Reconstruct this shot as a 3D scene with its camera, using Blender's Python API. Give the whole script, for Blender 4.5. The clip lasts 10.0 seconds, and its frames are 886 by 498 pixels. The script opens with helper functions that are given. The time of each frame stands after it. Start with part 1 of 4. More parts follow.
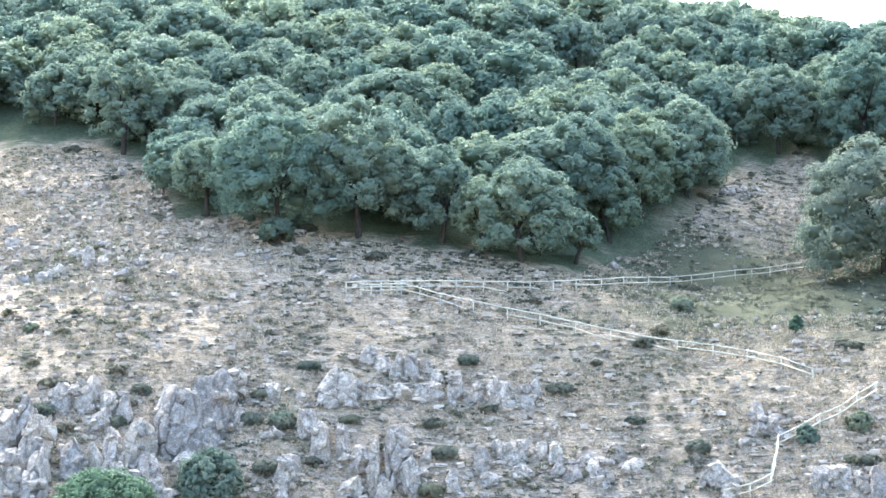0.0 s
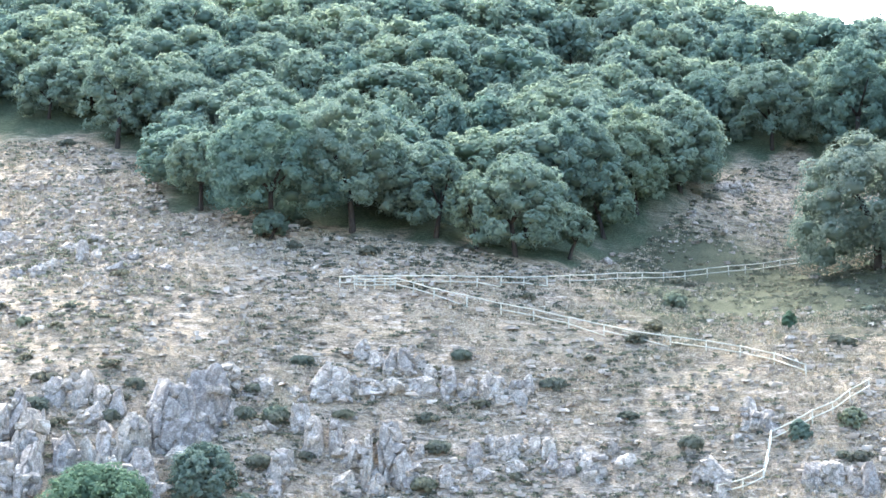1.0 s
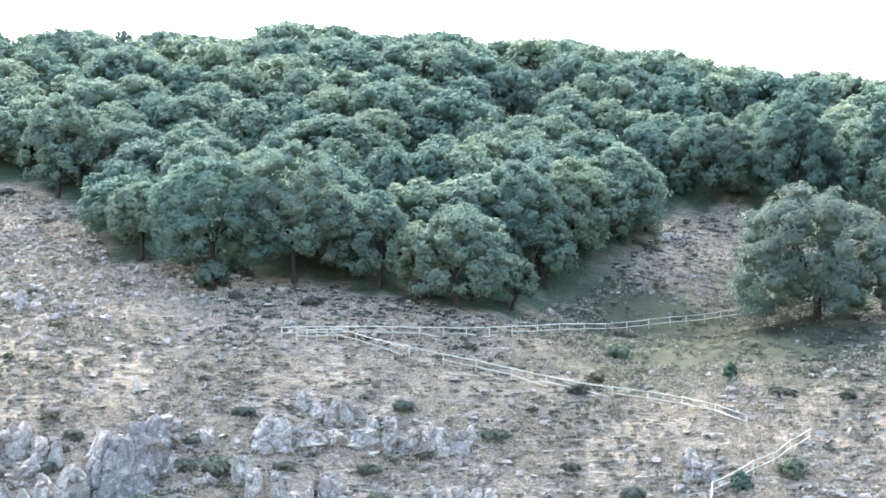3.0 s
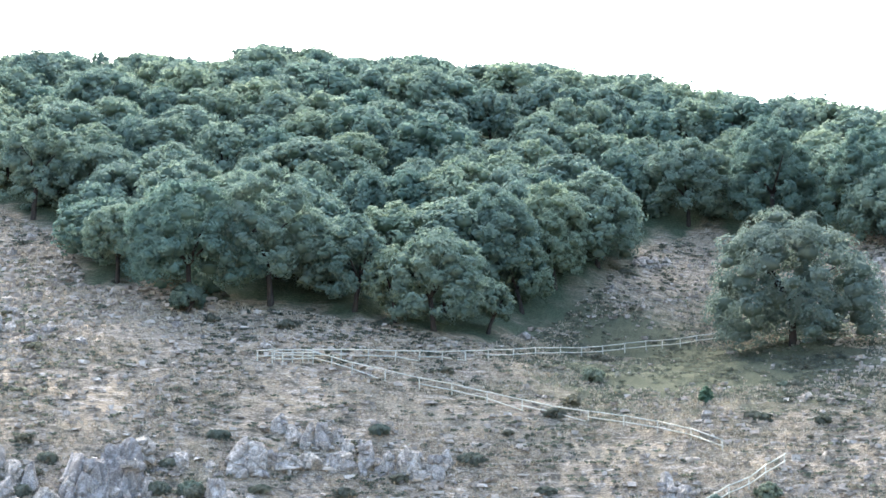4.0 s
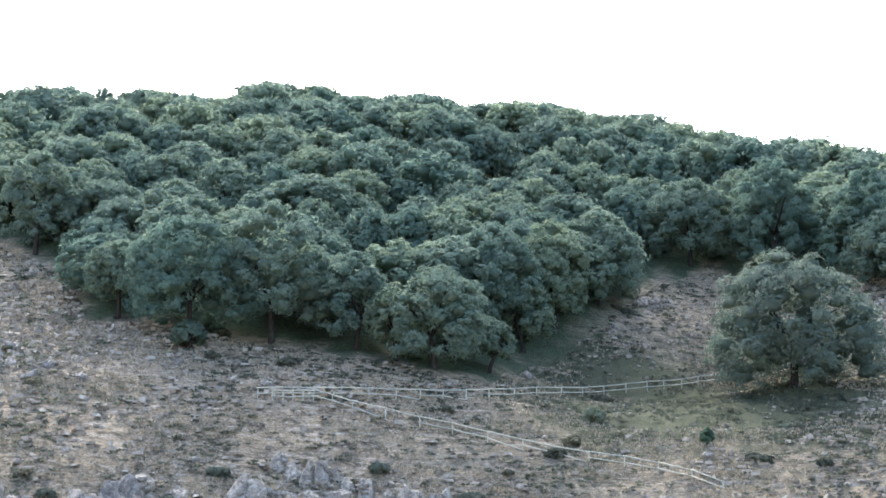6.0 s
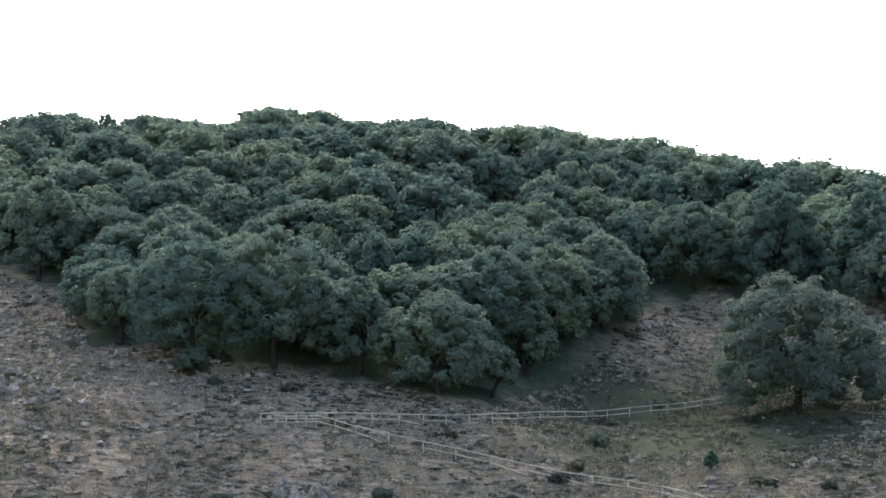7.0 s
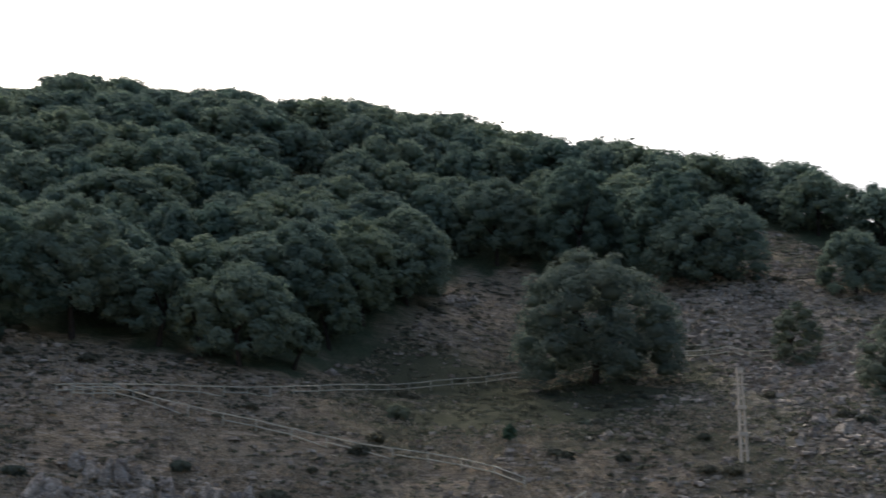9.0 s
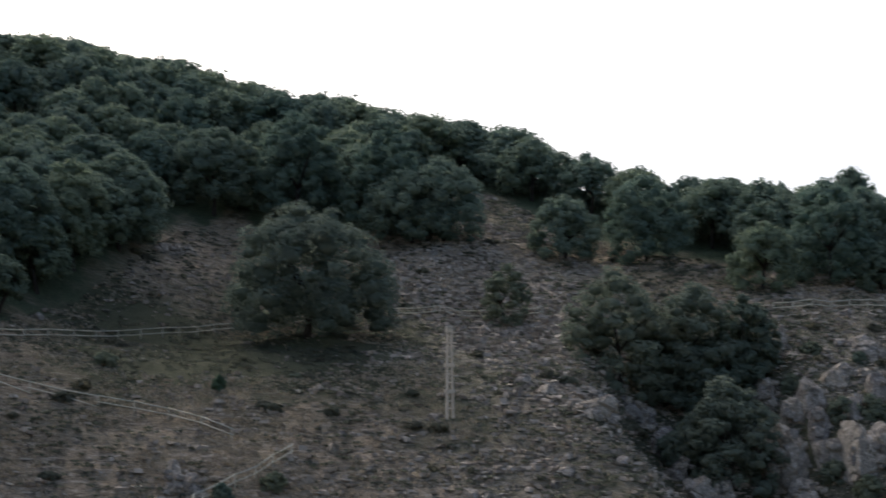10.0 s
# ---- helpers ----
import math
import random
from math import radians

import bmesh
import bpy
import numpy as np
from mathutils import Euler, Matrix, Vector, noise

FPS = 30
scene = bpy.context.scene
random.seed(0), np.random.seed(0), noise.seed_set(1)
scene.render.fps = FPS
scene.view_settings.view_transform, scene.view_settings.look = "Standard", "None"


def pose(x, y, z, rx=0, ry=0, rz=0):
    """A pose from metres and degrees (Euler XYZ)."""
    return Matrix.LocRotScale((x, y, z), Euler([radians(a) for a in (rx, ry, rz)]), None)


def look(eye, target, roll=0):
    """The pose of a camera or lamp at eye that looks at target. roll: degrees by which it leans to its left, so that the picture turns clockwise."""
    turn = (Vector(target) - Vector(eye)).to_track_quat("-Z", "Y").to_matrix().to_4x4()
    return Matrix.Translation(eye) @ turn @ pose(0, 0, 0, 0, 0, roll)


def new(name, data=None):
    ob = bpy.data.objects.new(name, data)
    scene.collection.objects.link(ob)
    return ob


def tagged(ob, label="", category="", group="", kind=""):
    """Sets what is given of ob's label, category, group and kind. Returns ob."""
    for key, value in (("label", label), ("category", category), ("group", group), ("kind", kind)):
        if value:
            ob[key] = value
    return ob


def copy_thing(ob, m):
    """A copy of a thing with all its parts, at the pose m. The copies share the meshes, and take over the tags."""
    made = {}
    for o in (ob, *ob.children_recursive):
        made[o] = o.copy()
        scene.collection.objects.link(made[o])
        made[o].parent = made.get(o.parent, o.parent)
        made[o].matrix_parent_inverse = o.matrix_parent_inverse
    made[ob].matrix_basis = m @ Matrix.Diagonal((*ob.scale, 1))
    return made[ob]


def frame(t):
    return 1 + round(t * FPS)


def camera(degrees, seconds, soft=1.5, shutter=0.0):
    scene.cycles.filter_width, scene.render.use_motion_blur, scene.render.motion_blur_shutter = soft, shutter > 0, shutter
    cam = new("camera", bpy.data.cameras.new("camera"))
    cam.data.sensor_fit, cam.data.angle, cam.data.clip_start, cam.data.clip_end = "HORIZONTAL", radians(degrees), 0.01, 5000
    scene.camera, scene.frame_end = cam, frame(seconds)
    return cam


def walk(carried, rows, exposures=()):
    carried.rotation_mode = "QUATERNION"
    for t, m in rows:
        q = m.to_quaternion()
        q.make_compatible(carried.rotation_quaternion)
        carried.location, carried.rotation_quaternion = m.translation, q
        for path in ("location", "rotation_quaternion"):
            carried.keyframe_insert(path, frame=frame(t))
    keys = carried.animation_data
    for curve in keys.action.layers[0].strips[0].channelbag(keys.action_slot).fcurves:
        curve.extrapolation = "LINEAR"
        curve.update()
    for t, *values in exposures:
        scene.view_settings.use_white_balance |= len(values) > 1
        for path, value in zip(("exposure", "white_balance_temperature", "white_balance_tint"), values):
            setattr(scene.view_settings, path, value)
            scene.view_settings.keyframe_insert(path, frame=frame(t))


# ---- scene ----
from functools import lru_cache

# ---- camera and its walk ----
cam = camera(29.54, 10.0, soft=1.5, shutter=0.3)
walk(cam, [
    (0, pose(-0.02, -0.07, -0.10, 97.540, -0.187, 2.912)),
    (0.5, pose(-0.01, -0.11, -0.10, 97.504, -0.260, 2.880)),
    (1, pose(-0.00, -0.14, -0.10, 97.368, -0.335, 2.686)),
    (1.5, pose(-0.01, -0.14, -0.11, 97.341, -0.445, 2.602)),
    (2, pose(-0.01, -0.11, -0.12, 97.484, -0.380, 2.449)),
    (2.5, pose(0.03, -0.10, -0.09, 98.067, -0.278, 1.774)),
    (3, pose(0.03, -0.06, -0.06, 99.097, -0.177, 0.740)),
    (3.2, pose(0.03, -0.06, -0.06, 99.251, -0.18, 0.470)),
    (4.3, pose(0.01, -0.06, -0.08, 100.100, -0.27, -0.142)),
    (4.5, pose(0.01, -0.06, -0.08, 100.158, -0.280, -0.142)),
    (5, pose(0.02, -0.08, -0.08, 100.088, -0.601, -0.236)),
    (5.5, pose(0.00, 0.00, -0.00, 100.001, -0.985, -0.174)),
    (6, pose(0.04, 0.03, -0.00, 101.194, -0.731, -0.111)),
    (6.2, pose(0.05, 0.03, 0.00, 101.414, -0.69, -0.090)),
    (7.3, pose(0.24, 0.04, 0.09, 102.270, -0.42, 0.140)),
    (7.5, pose(0.27, 0.04, 0.10, 102.388, -0.399, 0.158)),
    (8, pose(0.34, 0.08, 0.08, 102.141, -0.222, -0.249)),
    (8.5, pose(0.49, 0.17, -0.02, 101.707, -0.192, -2.359)),
    (9, pose(0.61, 0.23, -0.14, 101.200, -0.068, -6.500)),
    (9.5, pose(0.66, 0.26, -0.21, 100.502, -0.524, -11.471)),
    (10, pose(0.67, 0.27, -0.25, 99.743, -0.896, -16.421)),
], exposures=[
    (0.0, 3.42, 5930, 5), (2.5, 3.36, 5920, 5), (4.5, 2.86, 5940, 6), (5.5, 2.72, 5960, 6), (6.2, 2.42, 6030, 7), (7.3, 1.26, 6170, 8), (8.2, 0.45, 6300, 10), (10.0, 0.5, 6350, 10),
])

# ---- daylight: a bright evening sky, the sun veiled ----
world = bpy.data.worlds.new("sky")
scene.world = world
world.use_nodes = True
wn = world.node_tree.nodes
sky = wn.new("ShaderNodeTexSky")
sky.sky_type = "NISHITA"
sky.sun_disc = False
sky.sun_elevation = radians(46)
sky.sun_rotation = radians(-12)
sky.air_density, sky.dust_density, sky.ozone_density = 1.0, 7.0, 1.0
wn["Background"].inputs["Strength"].default_value = 0.15
world.node_tree.links.new(sky.outputs[0], wn["Background"].inputs["Color"])
sun_lamp = bpy.data.lights.new("sun", "SUN")
sun_lamp.energy, sun_lamp.angle, sun_lamp.color = 0.35, radians(50), (1.0, 0.96, 0.9)
sun = new("sun", sun_lamp)
sun.matrix_world = look((0, 0, 0), (0.144, -0.680, -0.719))


# ---- materials ----
def material(name, rough=0.85, spec=0.25):
    m = bpy.data.materials.new(name)
    m.use_nodes = True
    nt = m.node_tree
    b = nt.nodes["Principled BSDF"]
    b.inputs["Roughness"].default_value = rough
    b.inputs["Specular IOR Level"].default_value = spec
    return m, nt, b


def coords(nt, kind="Object"):
    return nt.nodes.new("ShaderNodeTexCoord").outputs[kind]


def noise_of(nt, vec, scale, detail=4.0, rough=0.55, stretch=None):
    if stretch:
        mp = nt.nodes.new("ShaderNodeMapping")
        mp.inputs["Scale"].default_value = stretch
        nt.links.new(vec, mp.inputs["Vector"])
        vec = mp.outputs[0]
    n = nt.nodes.new("ShaderNodeTexNoise")
    n.inputs["Scale"].default_value = scale
    n.inputs["Detail"].default_value = detail
    n.inputs["Roughness"].default_value = rough
    nt.links.new(vec, n.inputs["Vector"])
    return n.outputs["Fac"]


def ramp(nt, fac, stops):
    r = nt.nodes.new("ShaderNodeValToRGB")
    el = r.color_ramp.elements
    while len(el) < len(stops):
        el.new(0.5)
    for e, (p, c) in zip(el, stops):
        e.position, e.color = p, (*c, 1.0)
    nt.links.new(fac, r.inputs["Fac"])
    return r.outputs["Color"]


def span(nt, fac, lo, hi):
    m = nt.nodes.new("ShaderNodeMapRange")
    m.inputs["From Min"].default_value, m.inputs["From Max"].default_value = lo, hi
    nt.links.new(fac, m.inputs["Value"])
    return m.outputs["Result"]


def mix(nt, fac, a, b, how="MIX"):
    m = nt.nodes.new("ShaderNodeMix")
    m.data_type, m.blend_type = "RGBA", how
    if isinstance(fac, float):
        m.inputs["Factor"].default_value = fac
    else:
        nt.links.new(fac, m.inputs["Factor"])
    for k, v in (("A", a), ("B", b)):
        sock = [s for s in m.inputs if s.name == k and s.type == "RGBA"][0]
        if isinstance(v, tuple):
            sock.default_value = (*v, 1.0)
        else:
            nt.links.new(v, sock)
    return [s for s in m.outputs if s.type == "RGBA"][0]


def bump(nt, b, fac, strength, dist):
    n = nt.nodes.new("ShaderNodeBump")
    n.inputs["Strength"].default_value, n.inputs["Distance"].default_value = strength, dist
    nt.links.new(fac, n.inputs["Height"])
    nt.links.new(n.outputs[0], b.inputs["Normal"])


def random_of(nt, island=False):
    if island:
        return nt.nodes.new("ShaderNodeNewGeometry").outputs["Random Per Island"]
    return nt.nodes.new("ShaderNodeObjectInfo").outputs["Random"]


def leaf_material(name, dark, light, grey):
    m, nt, b = material(name, 0.9, 0.06)
    c = ramp(nt, random_of(nt, True), [(0.0, dark), (0.55, light), (1.0, grey)])
    c = mix(nt, span(nt, noise_of(nt, coords(nt), 0.35, 3), 0.35, 0.7), c, mix(nt, 0.6, c, grey))
    tint = ramp(nt, random_of(nt), [(0.0, (0.76, 0.86, 0.86)), (0.35, (0.96, 0.98, 0.98)), (0.7, (1.06, 1.06, 1.0)), (1.0, (1.24, 1.18, 1.02))])
    c = mix(nt, 1.0, c, tint, "MULTIPLY")
    nt.links.new(c, b.inputs["Base Color"])
    thin = nt.nodes.new("ShaderNodeBsdfTranslucent")
    nt.links.new(c, thin.inputs["Color"])
    both = nt.nodes.new("ShaderNodeMixShader")
    bump(nt, b, noise_of(nt, coords(nt), 5.0, 3, 0.6), 0.7, 0.12)
    both.inputs[0].default_value = 0.46
    nt.links.new(b.outputs[0], both.inputs[1])
    nt.links.new(thin.outputs[0], both.inputs[2])
    nt.links.new(both.outputs[0], nt.nodes["Material Output"].inputs["Surface"])
    return m


OAK = leaf_material("oak_leaves", (0.128, 0.182, 0.146), (0.16, 0.219, 0.176), (0.2, 0.258, 0.212))
PALE_OAK = leaf_material("pale_oak_leaves", (0.11, 0.148, 0.118), (0.138, 0.178, 0.145), (0.185, 0.224, 0.188))
BUSH = leaf_material("bush_leaves", (0.135, 0.168, 0.13), (0.165, 0.2, 0.156), (0.205, 0.24, 0.195))
PALE_BUSH = leaf_material("pale_bush_leaves", (0.135, 0.175, 0.138), (0.17, 0.215, 0.17), (0.225, 0.265, 0.22))
GREEN_BUSH = leaf_material("green_bush_leaves", (0.085, 0.142, 0.092), (0.108, 0.172, 0.112), (0.14, 0.205, 0.14))
ROCK_SCRUB = leaf_material("rock_scrub_leaves", (0.105, 0.12, 0.092), (0.14, 0.155, 0.122), (0.19, 0.2, 0.165))
SCRUB = leaf_material("scrub_leaves", (0.095, 0.1, 0.076), (0.135, 0.138, 0.108), (0.19, 0.188, 0.152))


def bark_material():
    m, nt, b = material("bark", 0.95, 0.1)
    v = coords(nt)
    n = noise_of(nt, v, 5.0, 6, 0.6, (1, 1, 0.25))
    nt.links.new(ramp(nt, n, [(0.3, (0.02, 0.018, 0.016)), (0.7, (0.065, 0.058, 0.052))]), b.inputs["Base Color"])
    bump(nt, b, n, 0.8, 0.05)
    return m


BARK = bark_material()


def rock_material():
    m, nt, b = material("limestone", 0.92, 0.2)
    v = coords(nt)
    big = noise_of(nt, v, 0.45, 5, 0.6)
    fine = noise_of(nt, v, 6.5, 8, 0.75)
    c = ramp(nt, big, [(0.3, (0.165, 0.148, 0.127)), (0.5, (0.3, 0.275, 0.241)), (0.72, (0.42, 0.388, 0.343))])
    c = mix(nt, span(nt, fine, 0.4, 0.56), mix(nt, 0.72, c, (0.1, 0.095, 0.088)), c)
    pale = noise_of(nt, v, 2.3, 6, 0.75)
    c = mix(nt, span(nt, pale, 0.5, 0.6), c, mix(nt, 0.55, c, (0.56, 0.535, 0.49)))
    ochre = noise_of(nt, v, 0.8, 4, 0.6, (1, 1, 0.4))
    c = mix(nt, span(nt, ochre, 0.6, 0.8), c, mix(nt, 0.28, c, (0.36, 0.27, 0.17)))
    lichen = noise_of(nt, v, 1.6, 6, 0.7)
    c = mix(nt, span(nt, lichen, 0.62, 0.7), c, mix(nt, 0.6, c, (0.1, 0.105, 0.09)))
    tint = ramp(nt, random_of(nt), [(0.0, (0.74, 0.75, 0.78)), (0.5, (1.0, 1.0, 1.0)), (1.0, (1.14, 1.12, 1.06))])
    nt.links.new(mix(nt, 1.0, c, tint, "MULTIPLY"), b.inputs["Base Color"])
    bump(nt, b, fine, 0.9, 0.18)
    return m


ROCK = rock_material()


def stone_material():
    m, nt, b = material("loose_limestone", 0.92, 0.2)
    n = noise_of(nt, coords(nt), 3.0, 6, 0.7)
    c = ramp(nt, random_of(nt, True), [(0.0, (0.2, 0.17, 0.137)), (0.5, (0.37, 0.325, 0.268)), (1.0, (0.52, 0.47, 0.4))])
    nt.links.new(mix(nt, span(nt, n, 0.3, 0.7), mix(nt, 0.5, c, (0.15, 0.14, 0.13)), c), b.inputs["Base Color"])
    bump(nt, b, n, 0.6, 0.08)
    return m


STONE = stone_material()


def wood_material(name, a, c):
    m, nt, b = material(name, 0.85, 0.2)
    n = noise_of(nt, coords(nt), 6.0, 5, 0.6, (1, 1, 0.3))
    col = ramp(nt, n, [(0.3, a), (0.7, c)])
    tint = ramp(nt, random_of(nt), [(0.0, (0.8, 0.82, 0.85)), (1.0, (1.1, 1.05, 1.0))])
    nt.links.new(mix(nt, 1.0, col, tint, "MULTIPLY"), b.inputs["Base Color"])
    bump(nt, b, n, 0.4, 0.02)
    return m


WOOD = wood_material("weathered_wood", (0.38, 0.385, 0.322), (0.55, 0.555, 0.475))
LOG = wood_material("old_log", (0.14, 0.125, 0.1), (0.3, 0.28, 0.23))
CONCRETE = wood_material("weathered_concrete", (0.5, 0.45, 0.37), (0.69, 0.63, 0.53))


def ground_material():
    m, nt, b = material("dry_hillside", 0.95, 0.1)
    v = coords(nt)
    big = noise_of(nt, v, 0.09, 4, 0.6)
    mid = noise_of(nt, v, 0.55, 5, 0.65, (0.45, 1, 1))
    fine = noise_of(nt, v, 4.6, 8, 0.85, (0.5, 1, 1))
    straw = ramp(nt, fine, [(0.3, (0.165, 0.13, 0.088)), (0.5, (0.345, 0.283, 0.2)), (0.68, (0.5, 0.42, 0.308))])
    earth = ramp(nt, fine, [(0.3, (0.1, 0.083, 0.065)), (0.5, (0.222, 0.187, 0.149)), (0.68, (0.39, 0.334, 0.275))])
    c = mix(nt, span(nt, mid, 0.32, 0.58), earth, straw)
    green = ramp(nt, fine, [(0.25, (0.045, 0.053, 0.034)), (0.55, (0.092, 0.1, 0.066)), (0.8, (0.165, 0.163, 0.115))])
    patch = noise_of(nt, v, 1.1, 5, 0.7, (0.5, 1, 1))
    c = mix(nt, span(nt, patch, 0.49, 0.62), c, ramp(nt, fine, [(0.3, (0.0583, 0.0541, 0.0403)), (0.7, (0.155, 0.14, 0.107))]))
    chips = noise_of(nt, v, 2.4, 4, 0.7, (0.6, 1, 1))
    c = mix(nt, span(nt, chips, 0.57, 0.66), c, ramp(nt, fine, [(0.3, (0.322, 0.273, 0.224)), (0.7, (0.538, 0.461, 0.375))]))
    ribs = noise_of(nt, v, 1.5, 6, 0.75, (0.28, 1, 1.6))
    c = mix(nt, span(nt, ribs, 0.54, 0.6), c, ramp(nt, fine, [(0.3, (0.25, 0.215, 0.175)), (0.6, (0.52, 0.46, 0.385))]))
    c = mix(nt, span(nt, ribs, 0.44, 0.38), c, mix(nt, 0.55, c, (0.085, 0.078, 0.058)))
    at = nt.nodes.new("ShaderNodeAttribute")
    at.attribute_name = "grass"
    ma = nt.nodes.new("ShaderNodeMath")
    ma.operation = "ADD"
    nt.links.new(at.outputs["Fac"], ma.inputs[0])
    nt.links.new(span(nt, big, 0.2, 1.6), ma.inputs[1])
    mb = nt.nodes.new("ShaderNodeMath")
    mb.operation = "ADD"
    nt.links.new(ma.outputs[0], mb.inputs[0])
    nt.links.new(mid, mb.inputs[1])
    c = mix(nt, span(nt, mb.outputs[0], 0.75, 1.25), c, green)
    al = nt.nodes.new("ShaderNodeAttribute")
    al.attribute_name = "litter_shade"
    sc = nt.nodes.new("ShaderNodeAttribute")
    sc.attribute_name = "scree"
    rubble = nt.nodes.new("ShaderNodeMath")
    rubble.operation = "MULTIPLY"
    nt.links.new(sc.outputs["Fac"], rubble.inputs[0])
    nt.links.new(span(nt, noise_of(nt, v, 1.7, 5, 0.7, (0.7, 1, 1)), 0.42, 0.58), rubble.inputs[1])
    c = mix(nt, rubble.outputs[0], c, ramp(nt, fine, [(0.3, (0.156, 0.137, 0.115)), (0.5, (0.343, 0.307, 0.262)), (0.68, (0.541, 0.495, 0.432))]))
    tr = nt.nodes.new("ShaderNodeAttribute")
    tr.attribute_name = "trail"
    c = mix(nt, tr.outputs["Fac"], c, ramp(nt, fine, [(0.3, (0.19, 0.165, 0.122)), (0.65, (0.36, 0.318, 0.242))]))
    # dark green leaf litter, its colour also standing in for shade below the oaks
    litter_shade = ramp(nt, fine, [(0.35, (0.032, 0.046, 0.03)), (0.5, (0.066, 0.09, 0.056)), (0.65, (0.13, 0.148, 0.098))])
    c = mix(nt, al.outputs["Fac"], c, litter_shade)
    blades = noise_of(nt, v, 11.0, 6, 0.8, (0.4, 1, 1))
    c = mix(nt, 1.0, c, ramp(nt, blades, [(0.36, (0.52, 0.5, 0.47)), (0.5, (1.0, 0.99, 0.97)), (0.64, (1.5, 1.48, 1.42))]), "MULTIPLY")
    nt.links.new(c, b.inputs["Base Color"])
    bump(nt, b, fine, 1.0, 0.25)
    return m


GROUND = ground_material()


# ---- mesh helpers ----
def mesh_of(name, verts, faces, mats, smooth=False, index=None):
    me = bpy.data.meshes.new(name)
    verts = np.asarray(verts, np.float32)
    me.vertices.add(len(verts))
    me.vertices.foreach_set("co", verts.ravel())
    counts = np.array([len(f) for f in faces], np.int32) if not isinstance(faces, np.ndarray) else np.full(len(faces), faces.shape[1], np.int32)
    flat = np.concatenate([np.asarray(f) for f in faces]) if not isinstance(faces, np.ndarray) else faces.ravel()
    me.loops.add(len(flat))
    me.loops.foreach_set("vertex_index", flat.astype(np.int32))
    me.polygons.add(len(counts))
    me.polygons.foreach_set("loop_start", np.r_[0, np.cumsum(counts)[:-1]].astype(np.int32))
    me.polygons.foreach_set("use_smooth", np.full(len(counts), smooth))
    for m in mats:
        me.materials.append(m)
    if index is not None:
        me.polygons.foreach_set("material_index", np.asarray(index, np.int32))
    me.update(calc_edges=True)
    return me


def part(name, me, parent, label=""):
    ob = new(name, me)
    ob.parent = parent
    return tagged(ob, label)


@lru_cache(maxsize=None)
def ball(sub):
    bm = bmesh.new()
    bmesh.ops.create_icosphere(bm, subdivisions=sub, radius=1.0)
    v = np.array([p.co for p in bm.verts])
    f = np.array([[p.index for p in q.verts] for q in bm.faces])
    bm.free()
    return v / np.linalg.norm(v, axis=1, keepdims=True), f


def tube(points, radii, sides=7, cap=True):
    """A tapered limb along points."""
    pts = [Vector(p) for p in points]
    verts, faces = [], []
    for i, p in enumerate(pts):
        d = (pts[min(i + 1, len(pts) - 1)] - pts[max(i - 1, 0)]).normalized()
        u = d.orthogonal().normalized()
        w = d.cross(u)
        for k in range(sides):
            a = 2 * math.pi * k / sides
            verts.append(p + (u * math.cos(a) + w * math.sin(a)) * radii[i])
    for i in range(len(pts) - 1):
        for k in range(sides):
            a, b2 = i * sides + k, i * sides + (k + 1) % sides
            faces.append((a, b2, b2 + sides, a + sides))
    if cap:
        faces.append(tuple(reversed(range(sides))))
        faces.append(tuple(range((len(pts) - 1) * sides, len(pts) * sides)))
    return [tuple(v) for v in verts], faces


def joined(pieces):
    verts, faces, base = [], [], 0
    for v, f in pieces:
        verts.extend(v)
        faces.extend([tuple(i + base for i in q) for q in f])
        base += len(v)
    return verts, faces


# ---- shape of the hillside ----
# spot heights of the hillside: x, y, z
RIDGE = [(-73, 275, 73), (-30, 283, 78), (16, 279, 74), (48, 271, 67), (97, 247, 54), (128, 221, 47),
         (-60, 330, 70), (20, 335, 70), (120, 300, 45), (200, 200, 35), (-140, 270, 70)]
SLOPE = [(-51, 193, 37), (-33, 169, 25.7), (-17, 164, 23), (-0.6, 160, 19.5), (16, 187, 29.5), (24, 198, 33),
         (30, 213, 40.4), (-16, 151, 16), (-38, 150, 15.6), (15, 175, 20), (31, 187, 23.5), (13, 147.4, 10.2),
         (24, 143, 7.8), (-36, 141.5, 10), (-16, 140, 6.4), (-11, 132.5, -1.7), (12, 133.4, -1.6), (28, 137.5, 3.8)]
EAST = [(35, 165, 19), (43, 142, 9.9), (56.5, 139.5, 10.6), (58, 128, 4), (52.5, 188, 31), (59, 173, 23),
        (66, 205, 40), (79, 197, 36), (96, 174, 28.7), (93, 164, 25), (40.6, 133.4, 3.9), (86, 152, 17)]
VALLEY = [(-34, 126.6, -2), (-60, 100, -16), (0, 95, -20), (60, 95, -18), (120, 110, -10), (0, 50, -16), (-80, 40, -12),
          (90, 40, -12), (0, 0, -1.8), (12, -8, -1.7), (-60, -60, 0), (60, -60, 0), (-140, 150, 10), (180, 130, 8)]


def thin_plate(p, q):
    r2 = ((p[:, None, :2] - q[None, :, :2]) ** 2).sum(-1) / 900.0
    return np.where(r2 > 0, r2 * np.log(np.maximum(r2, 1e-12)), 0.0)


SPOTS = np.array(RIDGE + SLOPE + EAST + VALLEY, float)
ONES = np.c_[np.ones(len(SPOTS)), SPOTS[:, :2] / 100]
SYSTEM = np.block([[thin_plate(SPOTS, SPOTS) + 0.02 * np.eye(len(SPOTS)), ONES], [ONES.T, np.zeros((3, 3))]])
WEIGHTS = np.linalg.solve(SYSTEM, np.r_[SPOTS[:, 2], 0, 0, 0])


